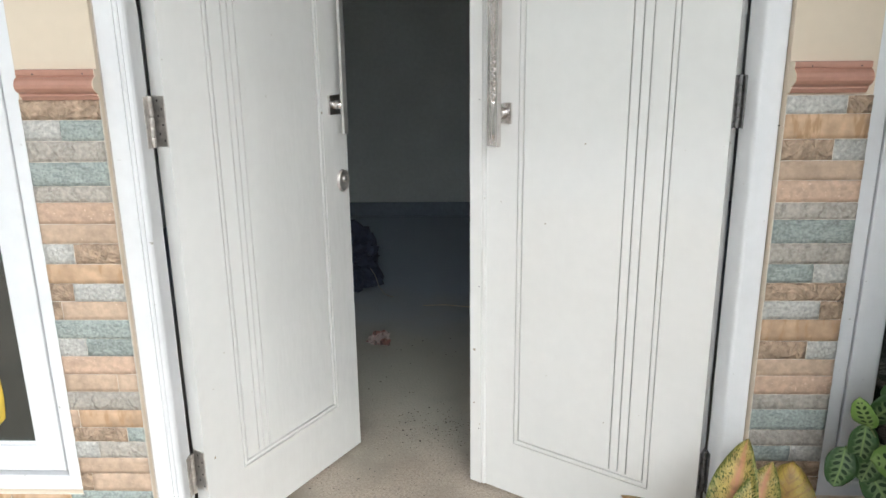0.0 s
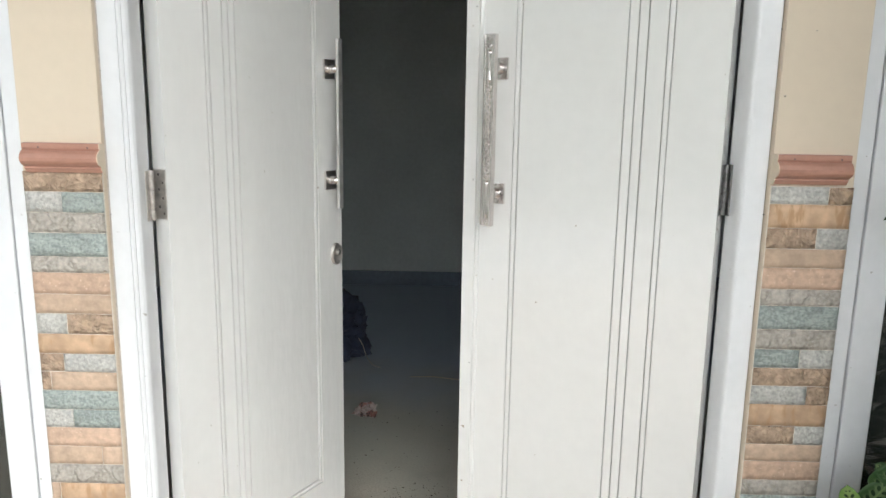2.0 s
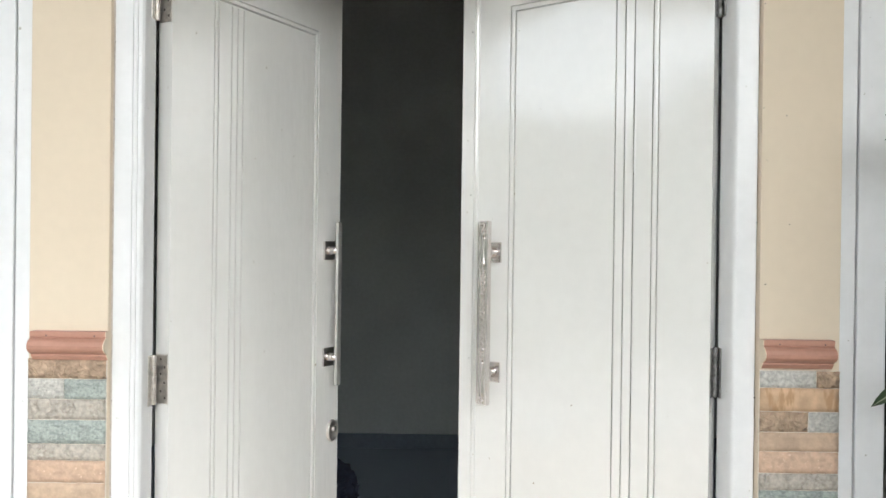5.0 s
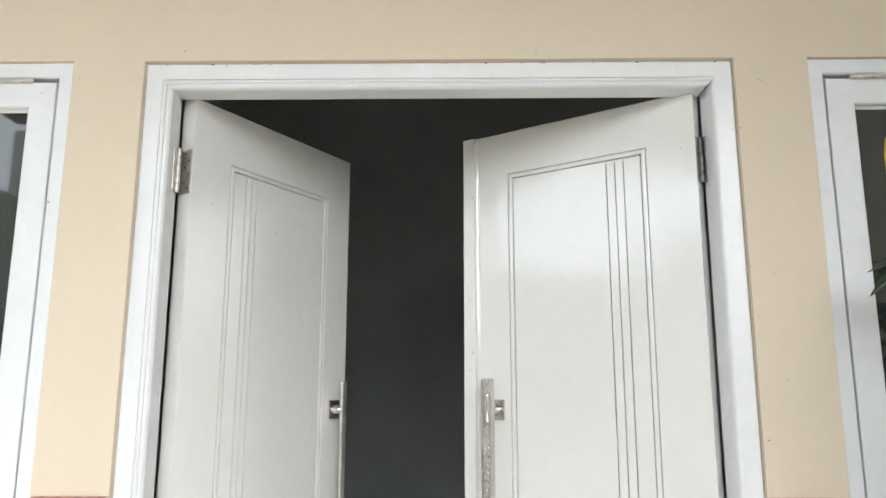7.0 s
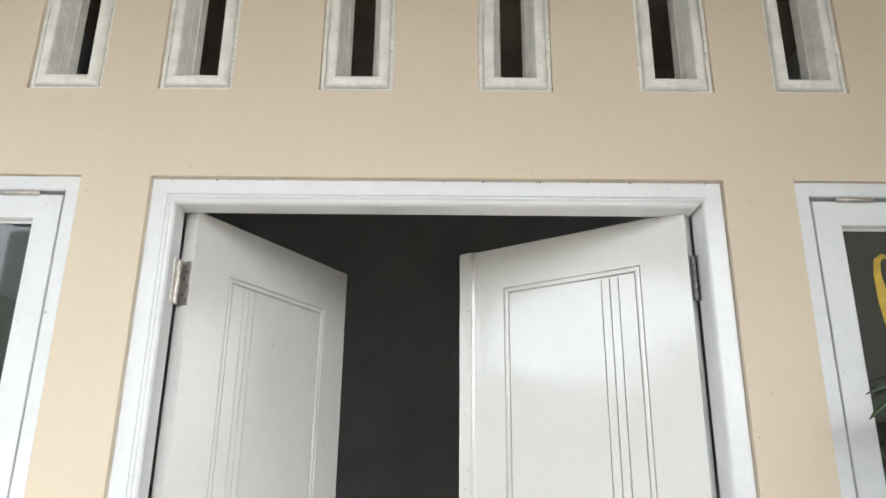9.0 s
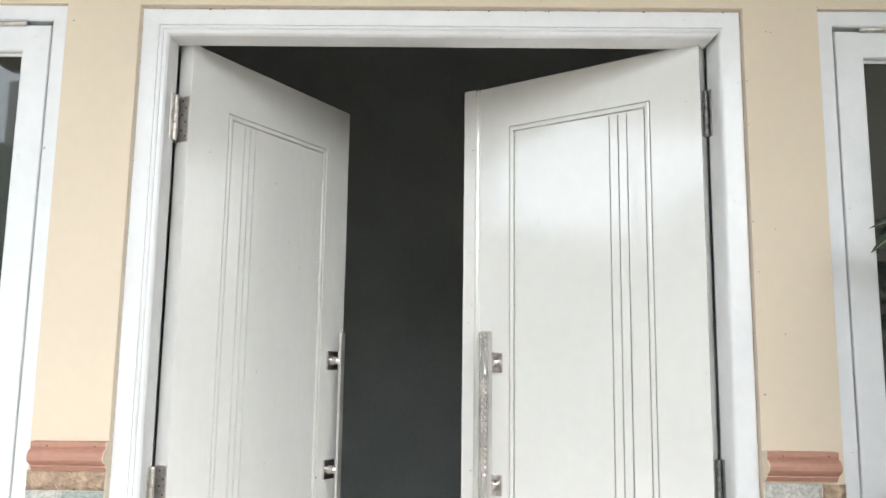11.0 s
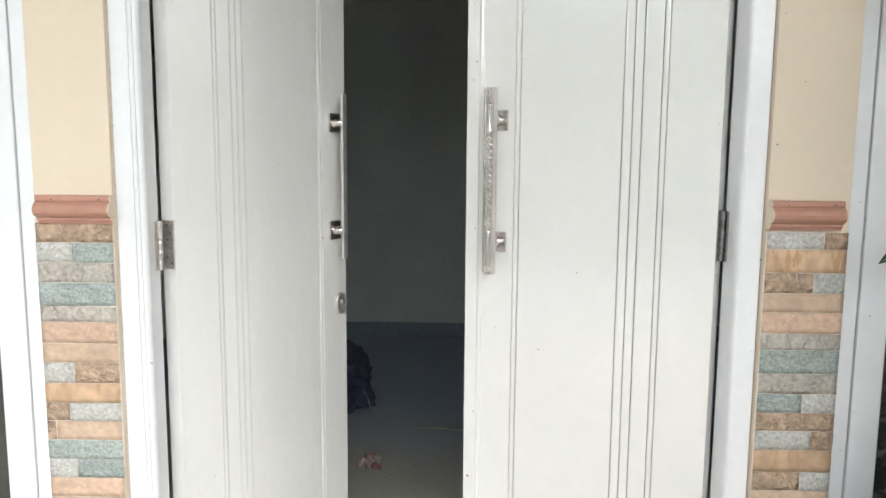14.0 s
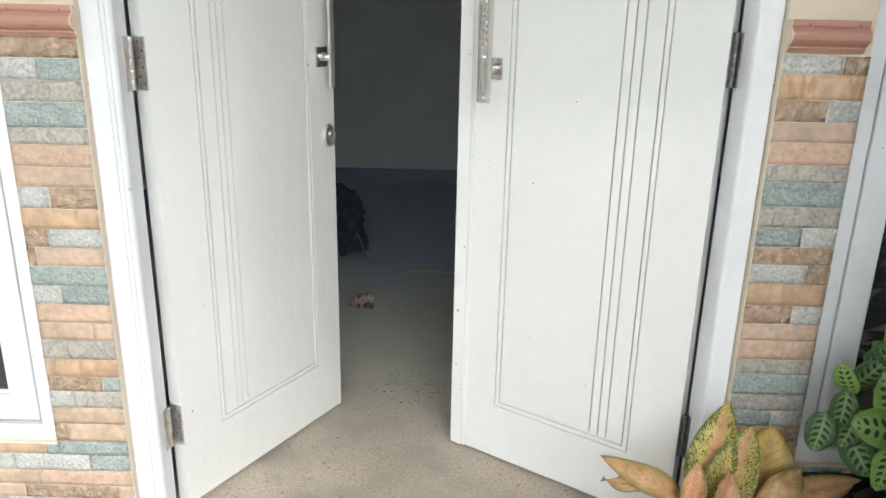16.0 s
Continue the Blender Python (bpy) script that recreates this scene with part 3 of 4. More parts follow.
def leaf_body(m, s0, s1, z0, z1, grooves, start=0.0):
    """A flush leaf with a moulded border and vertical grooves in its front."""
    profile = [(0.0, 0.0), (0.0008, 0.0075), (0.0026, 0.0075), (0.0034, 0.0), (0.006, -0.0008), (0.011, -0.0008), (0.0135, 0.0), (0.0142, 0.0105), (0.0164, 0.0105), (0.0172, 0.0014)]

    if m > 0:
        profile = [(0.0, 0.0), (0.0008, 0.0080), (0.0034, 0.0080), (0.0042, 0.0), (0.006, -0.0008), (0.011, -0.0008), (0.0130, 0.0), (0.0138, 0.0115), (0.0168, 0.0115), (0.0178, 0.0014)]

    def border(d):
        if d <= 0:
            return 0.0
        for (a, p), (b, q) in zip(profile, profile[1:]):
            if d <= b:
                return p + (q - p) * (d - a) / (b - a)
        return 0.0014

    g, deep = (0.0016, 0.010) if m > 0 else (0.0012, 0.011)
    cut = [(-g - 0.0034, 0.0), (-g - 0.0014, -0.0006), (-g - 0.0004, 0.0), (-g, deep), (g, deep), (g + 0.0005, 0.0)]
    wide = LEAF[m][0]
    ss = {start, wide, 0.004, wide - 0.004} | {s0 + d for d, _ in profile} | {s1 - d for d, _ in profile} | {gs + o for gs in grooves for o, _ in cut}
    zz = {LEAF_BOT, LEAF_TOP} | {z0 + d for d, _ in profile} | {z1 - d for d, _ in profile}
    ends = (z0 + 0.021, z1 - 0.021)
    zz |= {ends[0], ends[1], ends[0] + 0.003, ends[1] - 0.003}
    ss, zz = sorted(round(a, 5) for a in ss), sorted(round(a, 5) for a in zz)

    def depth(s, z):
        y = border(min(s - s0, s1 - s, z - z0, z1 - z))
        if ends[0] + 0.002 < z < ends[1] - 0.002:
            for gs in grooves:
                for o, d in cut:
                    if abs(s - gs - o) < 2e-5:
                        y += d
        return y

    bm = bmesh.new()
    front = [[bm.verts.new((m * s, depth(s, z), z)) for z in zz] for s in ss]
    for i in range(len(ss) - 1):
        for k in range(len(zz) - 1):
            bm.faces.new((front[i][k], front[i + 1][k], front[i + 1][k + 1], front[i][k + 1]))
    rim = [front[i][0] for i in range(len(ss))] + [front[-1][k] for k in range(1, len(zz))] + \
          [front[i][-1] for i in range(len(ss) - 2, -1, -1)] + [front[0][k] for k in range(len(zz) - 2, 0, -1)]
    back = [bm.verts.new((v.co.x, TH, v.co.z)) for v in rim]
    for k in range(len(rim)):
        j = (k + 1) % len(rim)
        bm.faces.new((rim[k], rim[j], back[j], back[k]))
    bm.faces.new(back)
    return bm


def hinge(parent, m, z0, z1, at=0.0):
    """A butt hinge: a plate on the leaf's edge, one on the jamb, and a knuckled barrel between."""
    steel = STEEL if m > 0 else STEEL_SHADED
    h = part("hinge", box(bmesh.new(), m * (at - 0.0022), m * at, 0.002, TH - 0.003, z0, z1, 0.0006), steel, parent, "worn steel butt hinge" if m > 0 else "butt hinge in steel darkened for its shaded side")
    if m < 0:
        plate = box(bmesh.new(), DOOR_R - 0.0600, DOOR_R - 0.0565, 0.062, 0.0825, z0, z1, 0.0004)
    else:
        x = DOOR_L + 0.0625
        plate = box(bmesh.new(), x - 0.001, x + 0.0018, 0.058, 0.0865, z0, z1, 0.0004)
    bmesh.ops.transform(plate, matrix=parent.matrix_world.inverted(), verts=plate.verts)
    part("jamb_plate", plate, steel, h)
    n = 5
    # the barrel stands in the gap beside the jamb
    x, y, r = (DOOR_L + 0.0665, 0.0815, 0.0062) if m > 0 else (DOOR_R - 0.0655, 0.0765, 0.0066)
    gap = parent.matrix_world.inverted() @ Vector((x, y, 0.0))
    bx, by = gap.x, gap.y
    for k in range(n):
        a, b = z0 + (z1 - z0) * k / n, z0 + (z1 - z0) * (k + 1) / n
        rr = r if k % 2 == 0 else r * 0.94
        part("knuckle", tube(bmesh.new(), [(bx, by, a + 0.0002), (bx, by, a + 0.0016), (bx, by, b - 0.0016), (bx, by, b - 0.0002)], [rr * 0.93, rr, rr, rr * 0.93], 18),
             steel, h, smooth=True)
    for yy, f in ((0.010, 0.12), (0.024, 0.25), (0.012, 0.43), (0.024, 0.60), (0.011, 0.74), (0.024, 0.90)):
        z = z0 + (z1 - z0) * f
        part("screw", tube(bmesh.new(), [(m * (at - 0.0030), yy, z), (m * (at - 0.0016), yy, z)], [0.0020, 0.0036], 10), SCREW, h, smooth=True)
    return h


def pull_handle(parent, m, s, z0, z1, ornate=True):
    """A flat upright bar on two square roses, its face worked with a chain of rings."""
    y = -0.056 if ornate else -0.043
    w, d = (0.0150, 0.016) if ornate else (0.0090, 0.009)
    bar = CHROME if ornate else PLAIN_BAR
    h = part("handle", box(bmesh.new(), m * (s - w), m * (s + w), y, y + d, z0, z1, 0.0025), bar, parent, "chrome pull bar with a ringed pattern" if ornate else "plain satin steel pull bar")
    # rims along the face
    for e in (-1, 1) if ornate else ():
        part("rim", box(bmesh.new(), m * (s + e * w), m * (s + e * (w - 0.0035)), y - 0.0035, y + 0.001, z0 + 0.003, z1 - 0.003, 0.001), bar, h)
    # waisted plates near the ends
    for za, zb in () if not ornate else ((z0 + 0.022, z0 + 0.115), (z1 - 0.115, z1 - 0.038)):
        bm, n = bmesh.new(), 10
        rows = []
        for i in range(n + 1):
            f = i / n
            half = 0.0068 - 0.0036 * math.sin(math.pi * f)
            z = za + (zb - za) * f
            rows.append([bm.verts.new((m * (s + o * half), yy, z)) for o, yy in ((-1, y + 0.001), (-1, y - 0.0012), (0, y - 0.0032), (1, y - 0.0012), (1, y + 0.001))])
        for p, q in zip(rows, rows[1:]):
            for k in range(4):
                bm.faces.new((p[k], p[k + 1], q[k + 1], q[k]))
        bm.faces.new(rows[0])
        bm.faces.new(rows[-1])
        part("plate", bm, CHROME, h, smooth=True)
    ring_at = [z0 + 0.012, z1 - 0.012, z1 - 0.028] + [z0 + 0.125 + 0.0155 * k for k in range(15) if z0 + 0.125 + 0.0155 * k < z1 - 0.122]
    for z in ring_at if ornate else ():
        bm, n, r = bmesh.new(), 10, 0.0058
        loop = [(m * (s + r * math.cos(2 * math.pi * k / n)), y - 0.0012, z + r * math.sin(2 * math.pi * k / n)) for k in range(n + 1)]
        tube(bm, loop, 0.0018, 6)
        part("ring", bm, CHROME, h, smooth=True)
    for z in (z0 + 0.079, z1 - 0.080):
        r = part("rose", box(bmesh.new(), m * (s - 0.023), m * (s + 0.023), -0.007, 0.001, z - 0.0265, z + 0.0265, 0.002), CHROME, parent, "square chrome rose")
        part("post", tube(bmesh.new(), [(m * s, -0.006, z), (m * s, -0.010, z), (m * s, -0.020, z), (m * s, y + d - 0.002, z)],
                          [0.0150, 0.0125, 0.0112, 0.0112], 16), CHROME, r, smooth=True)
    return h


def door_leaf(name, m, angle, s0, s1, z0, z1, grooves, hinges, label):
    a = radians(angle)
    cx, cy = -m * (LEAF[m][1] - TH * math.sin(a)), LEAF[m][2] - TH * math.cos(a)
    d = tagged(empty(name, pose(cx, cy, 0, 0, 0, m * angle)), label, "door", kind="structure")
    start = 0.0 if m > 0 else -0.001
    body = part("leaf", leaf_body(m, s0, s1, z0, z1, grooves, start), DOOR, d)
    mod = body.modifiers.new("edge", "BEVEL")
    mod.width, mod.segments, mod.limit_method, mod.angle_limit = 0.0015, 2, "ANGLE", radians(80)
    for h0, h1 in hinges:
        hinge(d, m, h0, h1, start)
    return d


LEFT_ANGLE, RIGHT_ANGLE = 59.98, 33.74
left = door_leaf("door_1", 1, LEFT_ANGLE, 0.1225, 0.510, 0.186, 2.015, (0.181, 0.200, 0.2195), ((1.911, 2.022), (1.052, 1.163), (0.184, 0.292)),
                 "white gloss door leaf standing open inwards with lock")
right = door_leaf("door_2", -1, RIGHT_ANGLE, 0.119, 0.5095, 0.172, 2.034, (0.179, 0.2015, 0.2245), ((1.930, 2.040), (1.087, 1.197), (0.205, 0.314)),
                  "white gloss door leaf half open with covering strip")
pull_handle(left, 1, 0.5585, 1.0145, 1.478, ornate=False)
pull_handle(right, -1, 0.5495, 1.011, 1.480)
# covering strip on the meeting edge of the second leaf
strip = [(0.600, 0.0), (0.602, -0.005), (0.605, -0.0075), (0.6065, -0.003), (0.6095, -0.003), (0.611, -0.0085), (0.647, -0.0085), (0.650, -0.005), (0.650, 0.003),
         (0.623, 0.003), (0.623, 0.0)]
part("covering_strip", prism(bmesh.new(), strip, (LEAF_BOT + 0.001, LEAF_TOP), lambda a, b, t: (-a, b, t)), DOOR, right, "rounded strip over the meeting edge")
for z in (0.19, 0.62, 1.12, 1.55, 1.98):
    part("nail", tube(bmesh.new(), [(-0.618, -0.0095, z), (-0.618, -0.008, z)], 0.0016, 8), SCREW, right)
# oval lock on the first leaf
LOCK = 0.5816
esc, n = bmesh.new(), 28
rings = [[esc.verts.new((LOCK + rx * math.cos(2 * math.pi * k / n), y, 0.876 + rz * math.sin(2 * math.pi * k / n))) for k in range(n)]
         for rx, rz, y in ((0.0235, 0.032, 0.0), (0.0235, 0.032, -0.007), (0.0215, 0.030, -0.0092), (0.0185, 0.0265, -0.0092), (0.0170, 0.025, -0.0072))]
for p, q in zip(rings, rings[1:]):
    for k in range(n):
        esc.faces.new((p[k], p[(k + 1) % n], q[(k + 1) % n], q[k]))
esc.faces.new(rings[-1])
lock = part("lock", esc, STEEL, left, "oval chrome lock plate", smooth=True)
part("cylinder", tube(bmesh.new(), [(LOCK, -0.006, 0.882), (LOCK, -0.014, 0.882)], 0.0095, 16), STEEL, lock, smooth=True)
part("keyhole", box(bmesh.new(), LOCK - 0.001, LOCK + 0.001, -0.0146, -0.0135, 0.876, 0.888), DARK, lock)


# ---- windows ----
def window(name, side):
    x0, x1, z0, z1 = WIN[side]
    w = tagged(empty(name), "white painted window with dark tinted glass and yellow ornament", "window", kind="structure")
    fw = part("window_frame", mitred(bmesh.new(), [(0.001, 0.010), (0.034, 0.010), (0.0375, 0.013), (0.0375, 0.045), (0.030, 0.047), (0.030, 0.12), (0.001, 0.12)],
                                     x0, x1, z0, z1 + 0.0), FRAME, w)
    gx, gz = 0.0412, 0.0485
    sash = mitred(bmesh.new(), [(0.0, 0.0125), (0.0015, 0.0105), (0.060, 0.0105), (0.0635, 0.014), (0.0635, 0.024), (0.070, 0.026), (0.070, 0.043), (0.0, 0.043)],
                  x0 + gx, x1 - gx, z0 + gz + 0.003, z1 - gz)
    sh = part("sash", sash, FRAME, w)
    pane = box(bmesh.new(), x0 + gx + 0.064, x1 - gx - 0.064, 0.029, 0.034, z0 + gz + 0.067, z1 - gz - 0.064)
    p = part("pane", pane, GLASS, w, "dark tinted glass")
    p.visible_shadow = False
    for a in ((x0 + x1) / 2 - 0.165, (x0 + x1) / 2 + 0.165):
        s = part("stay_hinge", tube(bmesh.new(), [(a - 0.046, 0.0085, z1 - 0.0465), (a - 0.044, 0.006, z1 - 0.0465), (a + 0.044, 0.006, z1 - 0.0465), (a + 0.046, 0.0085, z1 - 0.0465)],
                                    [0.003, 0.0058, 0.0058, 0.003], 12), STEEL, w, "grey steel top hinge", smooth=True)
    # painted ornament on the glass: tapering curls
    cx = (x0 + x1) / 2
    mirror = 1 if side == "right" else -0.93

    def curl(points, widths):
        bm, rows = bmesh.new(), []
        for i, (px, pz) in enumerate(points):
            qx, qz = points[min(i + 1, len(points) - 1)]
            rx, rz = points[max(i - 1, 0)]
            t = Vector((qx - rx, qz - rz)).normalized()
            nx, nz = -t.y, t.x
            rows.append([bm.verts.new((cx + mirror * (px + o * nx * widths[i]), yy, pz + o * nz * widths[i])) for o, yy in ((-1, 0.0285), (-0.9, 0.0262), (0.9, 0.0262), (1, 0.0285))])
        for a, b in zip(rows, rows[1:]):
            for k in range(3):
                bm.faces.new((a[k], a[k + 1], b[k + 1], b[k]))
        return part("ornament", bm, YELLOW, w, "yellow painted curl on the glass")

    top = z1 - 0.17
    for e in (-1, 1):
        pts = [(e * 0.088, top - 0.036), (e * 0.094, top - 0.016), (e * 0.112, top - 0.010), (e * 0.126, top - 0.022), (e * 0.131, top - 0.055), (e * 0.126, top - 0.12),
               (e * 0.112, top - 0.20), (e * 0.098, top - 0.30), (e * 0.07, top - 0.42), (e * 0.03, top - 0.50)]
        curl(pts, [0.003, 0.0045, 0.006, 0.008, 0.009, 0.014, 0.018, 0.016, 0.010, 0.003])
        low = z0 + 0.165
        pts = [(e * 0.10, low + 0.05), (e * 0.104, low + 0.015), (e * 0.118, low + 0.0), (e * 0.134, low + 0.018), (e * 0.138, low + 0.07), (e * 0.132, low + 0.15),
               (e * 0.13, low + 0.22), (e * 0.12, low + 0.32), (e * 0.08, low + 0.42), (e * 0.03, low + 0.5)]
        curl(pts, [0.003, 0.005, 0.006, 0.007, 0.009, 0.012, 0.016, 0.018, 0.012, 0.003])
    return w


window("window_1", "left")
window("window_2", "right")

# ---- vents over the door ----
VENT = [(0.001, 0.011), (0.010, 0.011), (0.0108, 0.0165), (0.0124, 0.0165), (0.0132, 0.0105), (0.017, 0.004), (0.024, 0.0005), (0.032, 0.0), (0.0385, 0.001), (0.0410, 0.004), (0.0425, 0.010),
        (0.0490, 0.038), (0.0505, 0.040), (0.0510, 0.045), (0.0560, 0.064), (0.0590, 0.067), (0.0600, 0.074), (0.0645, 0.096), (0.001, 0.096)]
proto = tagged(empty("vent_window"), "narrow upright vent window with a white stepped frame", "vent window", "vents over the door", "structure")
for s in "lrtb":
    part("vent_frame", mitred(bmesh.new(), VENT, -VENT_HALF, VENT_HALF, VENT_Z0, VENT_Z1, sides=s), VENT_PAINT, proto)
proto.matrix_world = pose(VENTS[0], 0, 0)
for c in VENTS[1:]:
    copy_thing(proto, pose(c, 0, 0))

# ---- terracotta mouldings above the stone ----
MOULD = [(0.004, 0.0), (-0.019, 0.0), (-0.020, -0.0015), (-0.020, -0.010), (-0.0175, -0.0125), (-0.020, -0.015), (-0.025, -0.017), (-0.030, -0.022), (-0.033, -0.029), (-0.032, -0.036),
         (-0.027, -0.042), (-0.019, -0.0465), (-0.0145, -0.049), (-0.0155, -0.052), (-0.012, -0.055), (-0.008, -0.061), (0.004, -0.061)]
for x0, x1, z, inner in ((-0.8495, -0.6905, 1.2250, -0.6882), (0.6935, 0.8415, 1.2265, 0.6915)):
    r = tagged(part("wall_moulding", prism(bmesh.new(), MOULD, (x0, x1), lambda a, b, t, z=z: (t, a, z + b)), RAIL),
               "terracotta coloured moulding strip above the stone cladding", "moulding", "mouldings beside the door")
    cap = sorted((inner, x1 if inner < 0 else x0))
    part("end_filler", prism(bmesh.new(), MOULD, cap, lambda a, b, t, z=z: (t, a, z + b)), WALL, r, "cream filler at the end of the strip")
    for f in (0.22, 0.86):
        x = x0 + (x1 - x0) * f
        part("screw", tube(bmesh.new(), [(x, -0.0212, z - 0.0085), (x, -0.019, z - 0.0085)], 0.0016, 8), SCREW, r)


# ---- potted plants ----
def blade(base, tip, width, facing, bend=0.02, fold=0.25, shape=0.8, twist=0.0, nu=12, nv=8, ripple=0.0, blunt=0.75):
    """A leaf: a curved, folded sheet from stalk end to tip, with its own lengths as coordinates."""
    base, tip, facing = Vector(base), Vector(tip), Vector(facing).normalized()
    axis = (tip - base).normalized()
    up = (facing - axis * facing.dot(axis)).normalized()
    across = axis.cross(up)
    bm = bmesh.new()
    lay = bm.loops.layers.uv.new("leaf")
    grid, length = [], (tip - base).length
    for i in range(nu + 1):
        u = i / nu
        w = width * 0.5 * max(0.012, math.sin(math.pi * min(1.0, u ** shape)) ** blunt)
        mid = base + (tip - base) * u + up * (bend * 4 * u * (1 - u))
        ang = twist * (u - 0.5)
        side, lift = across * math.cos(ang) + up * math.sin(ang), up * math.cos(ang) - across * math.sin(ang)
        row = []
        for j in range(nv + 1):
            v = 2 * j / nv - 1
            wave = ripple * math.sin(9 * u + 2.2 * (1 if v > 0 else -1)) * v * v
            if ripple:
                wave += 0.9 * ripple * noise.noise(Vector((u * 5 + base.x * 90, v * 1.8, base.z * 90)))
            row.append((bm.verts.new(mid + side * (v * w) + lift * ((fold * abs(v) ** 1.4 - fold * 0.3 * v * v) * w + wave)), u, v))
        grid.append(row)
    for a, b in zip(grid, grid[1:]):
        for j in range(nv):
            quad = (a[j], a[j + 1], b[j + 1], b[j])
            f = bm.faces.new([q[0] for q in quad])
            for loop, q in zip(f.loops, quad):
                loop[lay].uv = (q[1], q[2])
    return bm


def pot(name, x, y, radius, height, mat, label, rim=0.012):
    p = tagged(empty(name, pose(x, y, 0)), label, "potted plant")
    outline = [(0.0, 0.0), (radius * 0.72, 0.0), (radius * 0.74, 0.004), (radius * 0.94, height - 0.04), (radius * 0.95, height - 0.038), (radius, height - 0.036), (radius, height - 0.003),
               (radius - 0.003, height), (radius - rim, height), (radius - rim - 0.002, height - 0.004), (radius * 0.86, height - 0.05), (0.0, height - 0.05)]
    bm, n = bmesh.new(), 36
    rows = [[bm.verts.new((r * math.cos(2 * math.pi * k / n), r * math.sin(2 * math.pi * k / n), z)) for k in range(n)] for r, z in outline[1:-1]]
    for a, b in zip(rows, rows[1:]):
        for k in range(n):
            bm.faces.new((a[k], a[(k + 1) % n], b[(k + 1) % n], b[k]))
    bm.faces.new(rows[0][::-1])
    bm.faces.new(rows[-1])
    part("pot", bm, mat, p)
    soil = bmesh.new()
    bmesh.ops.create_circle(soil, cap_ends=True, cap_tris=True, segments=24, radius=radius * 0.87)
    bmesh.ops.subdivide_edges(soil, edges=soil.edges, cuts=2, use_grid_fill=True)
    for v in soil.verts:
        v.co.z = height - 0.035 + 0.008 * noise.noise(v.co * 40)
    part("soil", soil, SOIL, p)
    return p


def leaf_with_stalk(plant, root, base, tip, width, facing, mat, label="", stalk=0.0035, **more):
    off = plant.matrix_world.translation
    loc = [Vector(q) - off for q in (root, base, tip)]
    lf = part("leaf", blade(loc[1], loc[2], width, facing, **more), mat, plant, label, smooth=True)
    solid = lf.modifiers.new("thick", "SOLIDIFY")
    solid.thickness = 0.0008
    mid = (loc[0] + loc[1]) / 2 + Vector((0, 0, 0.012))
    part("stalk", tube(bmesh.new(), [loc[0], mid, loc[1]], [stalk * 1.2, stalk, stalk * 0.8], 7), STEM, lf, smooth=True)
    return lf


agla = pot("aglaonema", 0.645, -0.165, 0.105, 0.18, CLAY, "aglaonema with broad yellow and pink speckled leaves in a clay pot")
ROOT = (0.645, -0.160, 0.15)
AGLA_LEAVES = [
    # base, tip, width, facing, bend, fold, twist
    ((0.598, -0.150, 0.208), (0.652, -0.100, 0.451), 0.104, (-0.45, -1.0, 0.40), 0.012, 0.28, 0.5),
    ((0.622, -0.188, 0.205), (0.696, -0.130, 0.415), 0.100, (-0.50, -0.9, 0.30), 0.010, 0.50, -0.3),
    ((0.698, -0.150, 0.215), (0.752, -0.100, 0.398), 0.132, (0.05, -1.0, 0.50), 0.014, 0.30, 0.2),
    ((0.584, -0.195, 0.247), (0.380, -0.160, 0.348), 0.058, (-0.25, -0.75, 0.8), 0.020, 0.40, 0.5),
    ((0.538, -0.205, 0.268), (0.383, -0.170, 0.301), 0.034, (0.0, -0.35, 1.0), 0.008, 0.40, 0.2),
    ((0.692, -0.195, 0.269), (0.945, -0.130, 0.289), 0.062, (0.1, -0.85, 0.7), 0.012, 0.40, -0.3),
    ((0.690, -0.210, 0.285), (0.800, -0.170, 0.338), 0.056, (0.3, -0.75, 0.8), 0.020, 0.60, -0.9),
    ((0.553, -0.215, 0.247), (0.572, -0.190, 0.362), 0.052, (-0.2, -1.0, 0.4), 0.006, 0.50, 0.4),
    ((0.610, -0.215, 0.234), (0.638, -0.195, 0.346), 0.060, (0.2, -1.0, 0.4), 0.006, 0.50, -0.4),
    ((0.594, -0.235, 0.213), (0.483, -0.330, 0.245), 0.080, (-0.2, -0.3, 1.0), 0.030, 0.25, 0.2),
    ((0.659, -0.240, 0.210), (0.690, -0.370, 0.222), 0.090, (0.1, -0.4, 1.0), 0.030, 0.25, 0.1),
    ((0.708, -0.215, 0.209), (0.829, -0.300, 0.226), 0.080, (0.2, -0.4, 1.0), 0.030, 0.25, -0.2),
]
for i, (b, tp, w, fc, bd, fo, tw) in enumerate(AGLA_LEAVES):
    look_of = AGLA if i < 2 else AGLA_YELLOW if i in (2, 11) else AGLA_TAN if i in (3, 4, 5, 6) else AGLA_PINK
    leaf_with_stalk(agla, ROOT, b, tp, w, fc, look_of, bend=bd, fold=fo, shape=0.90, ripple=0.013 if i in (3, 4, 5, 6) else 0.008, twist=tw, nu=18, nv=10, blunt=0.55 if i == 2 else 0.75)

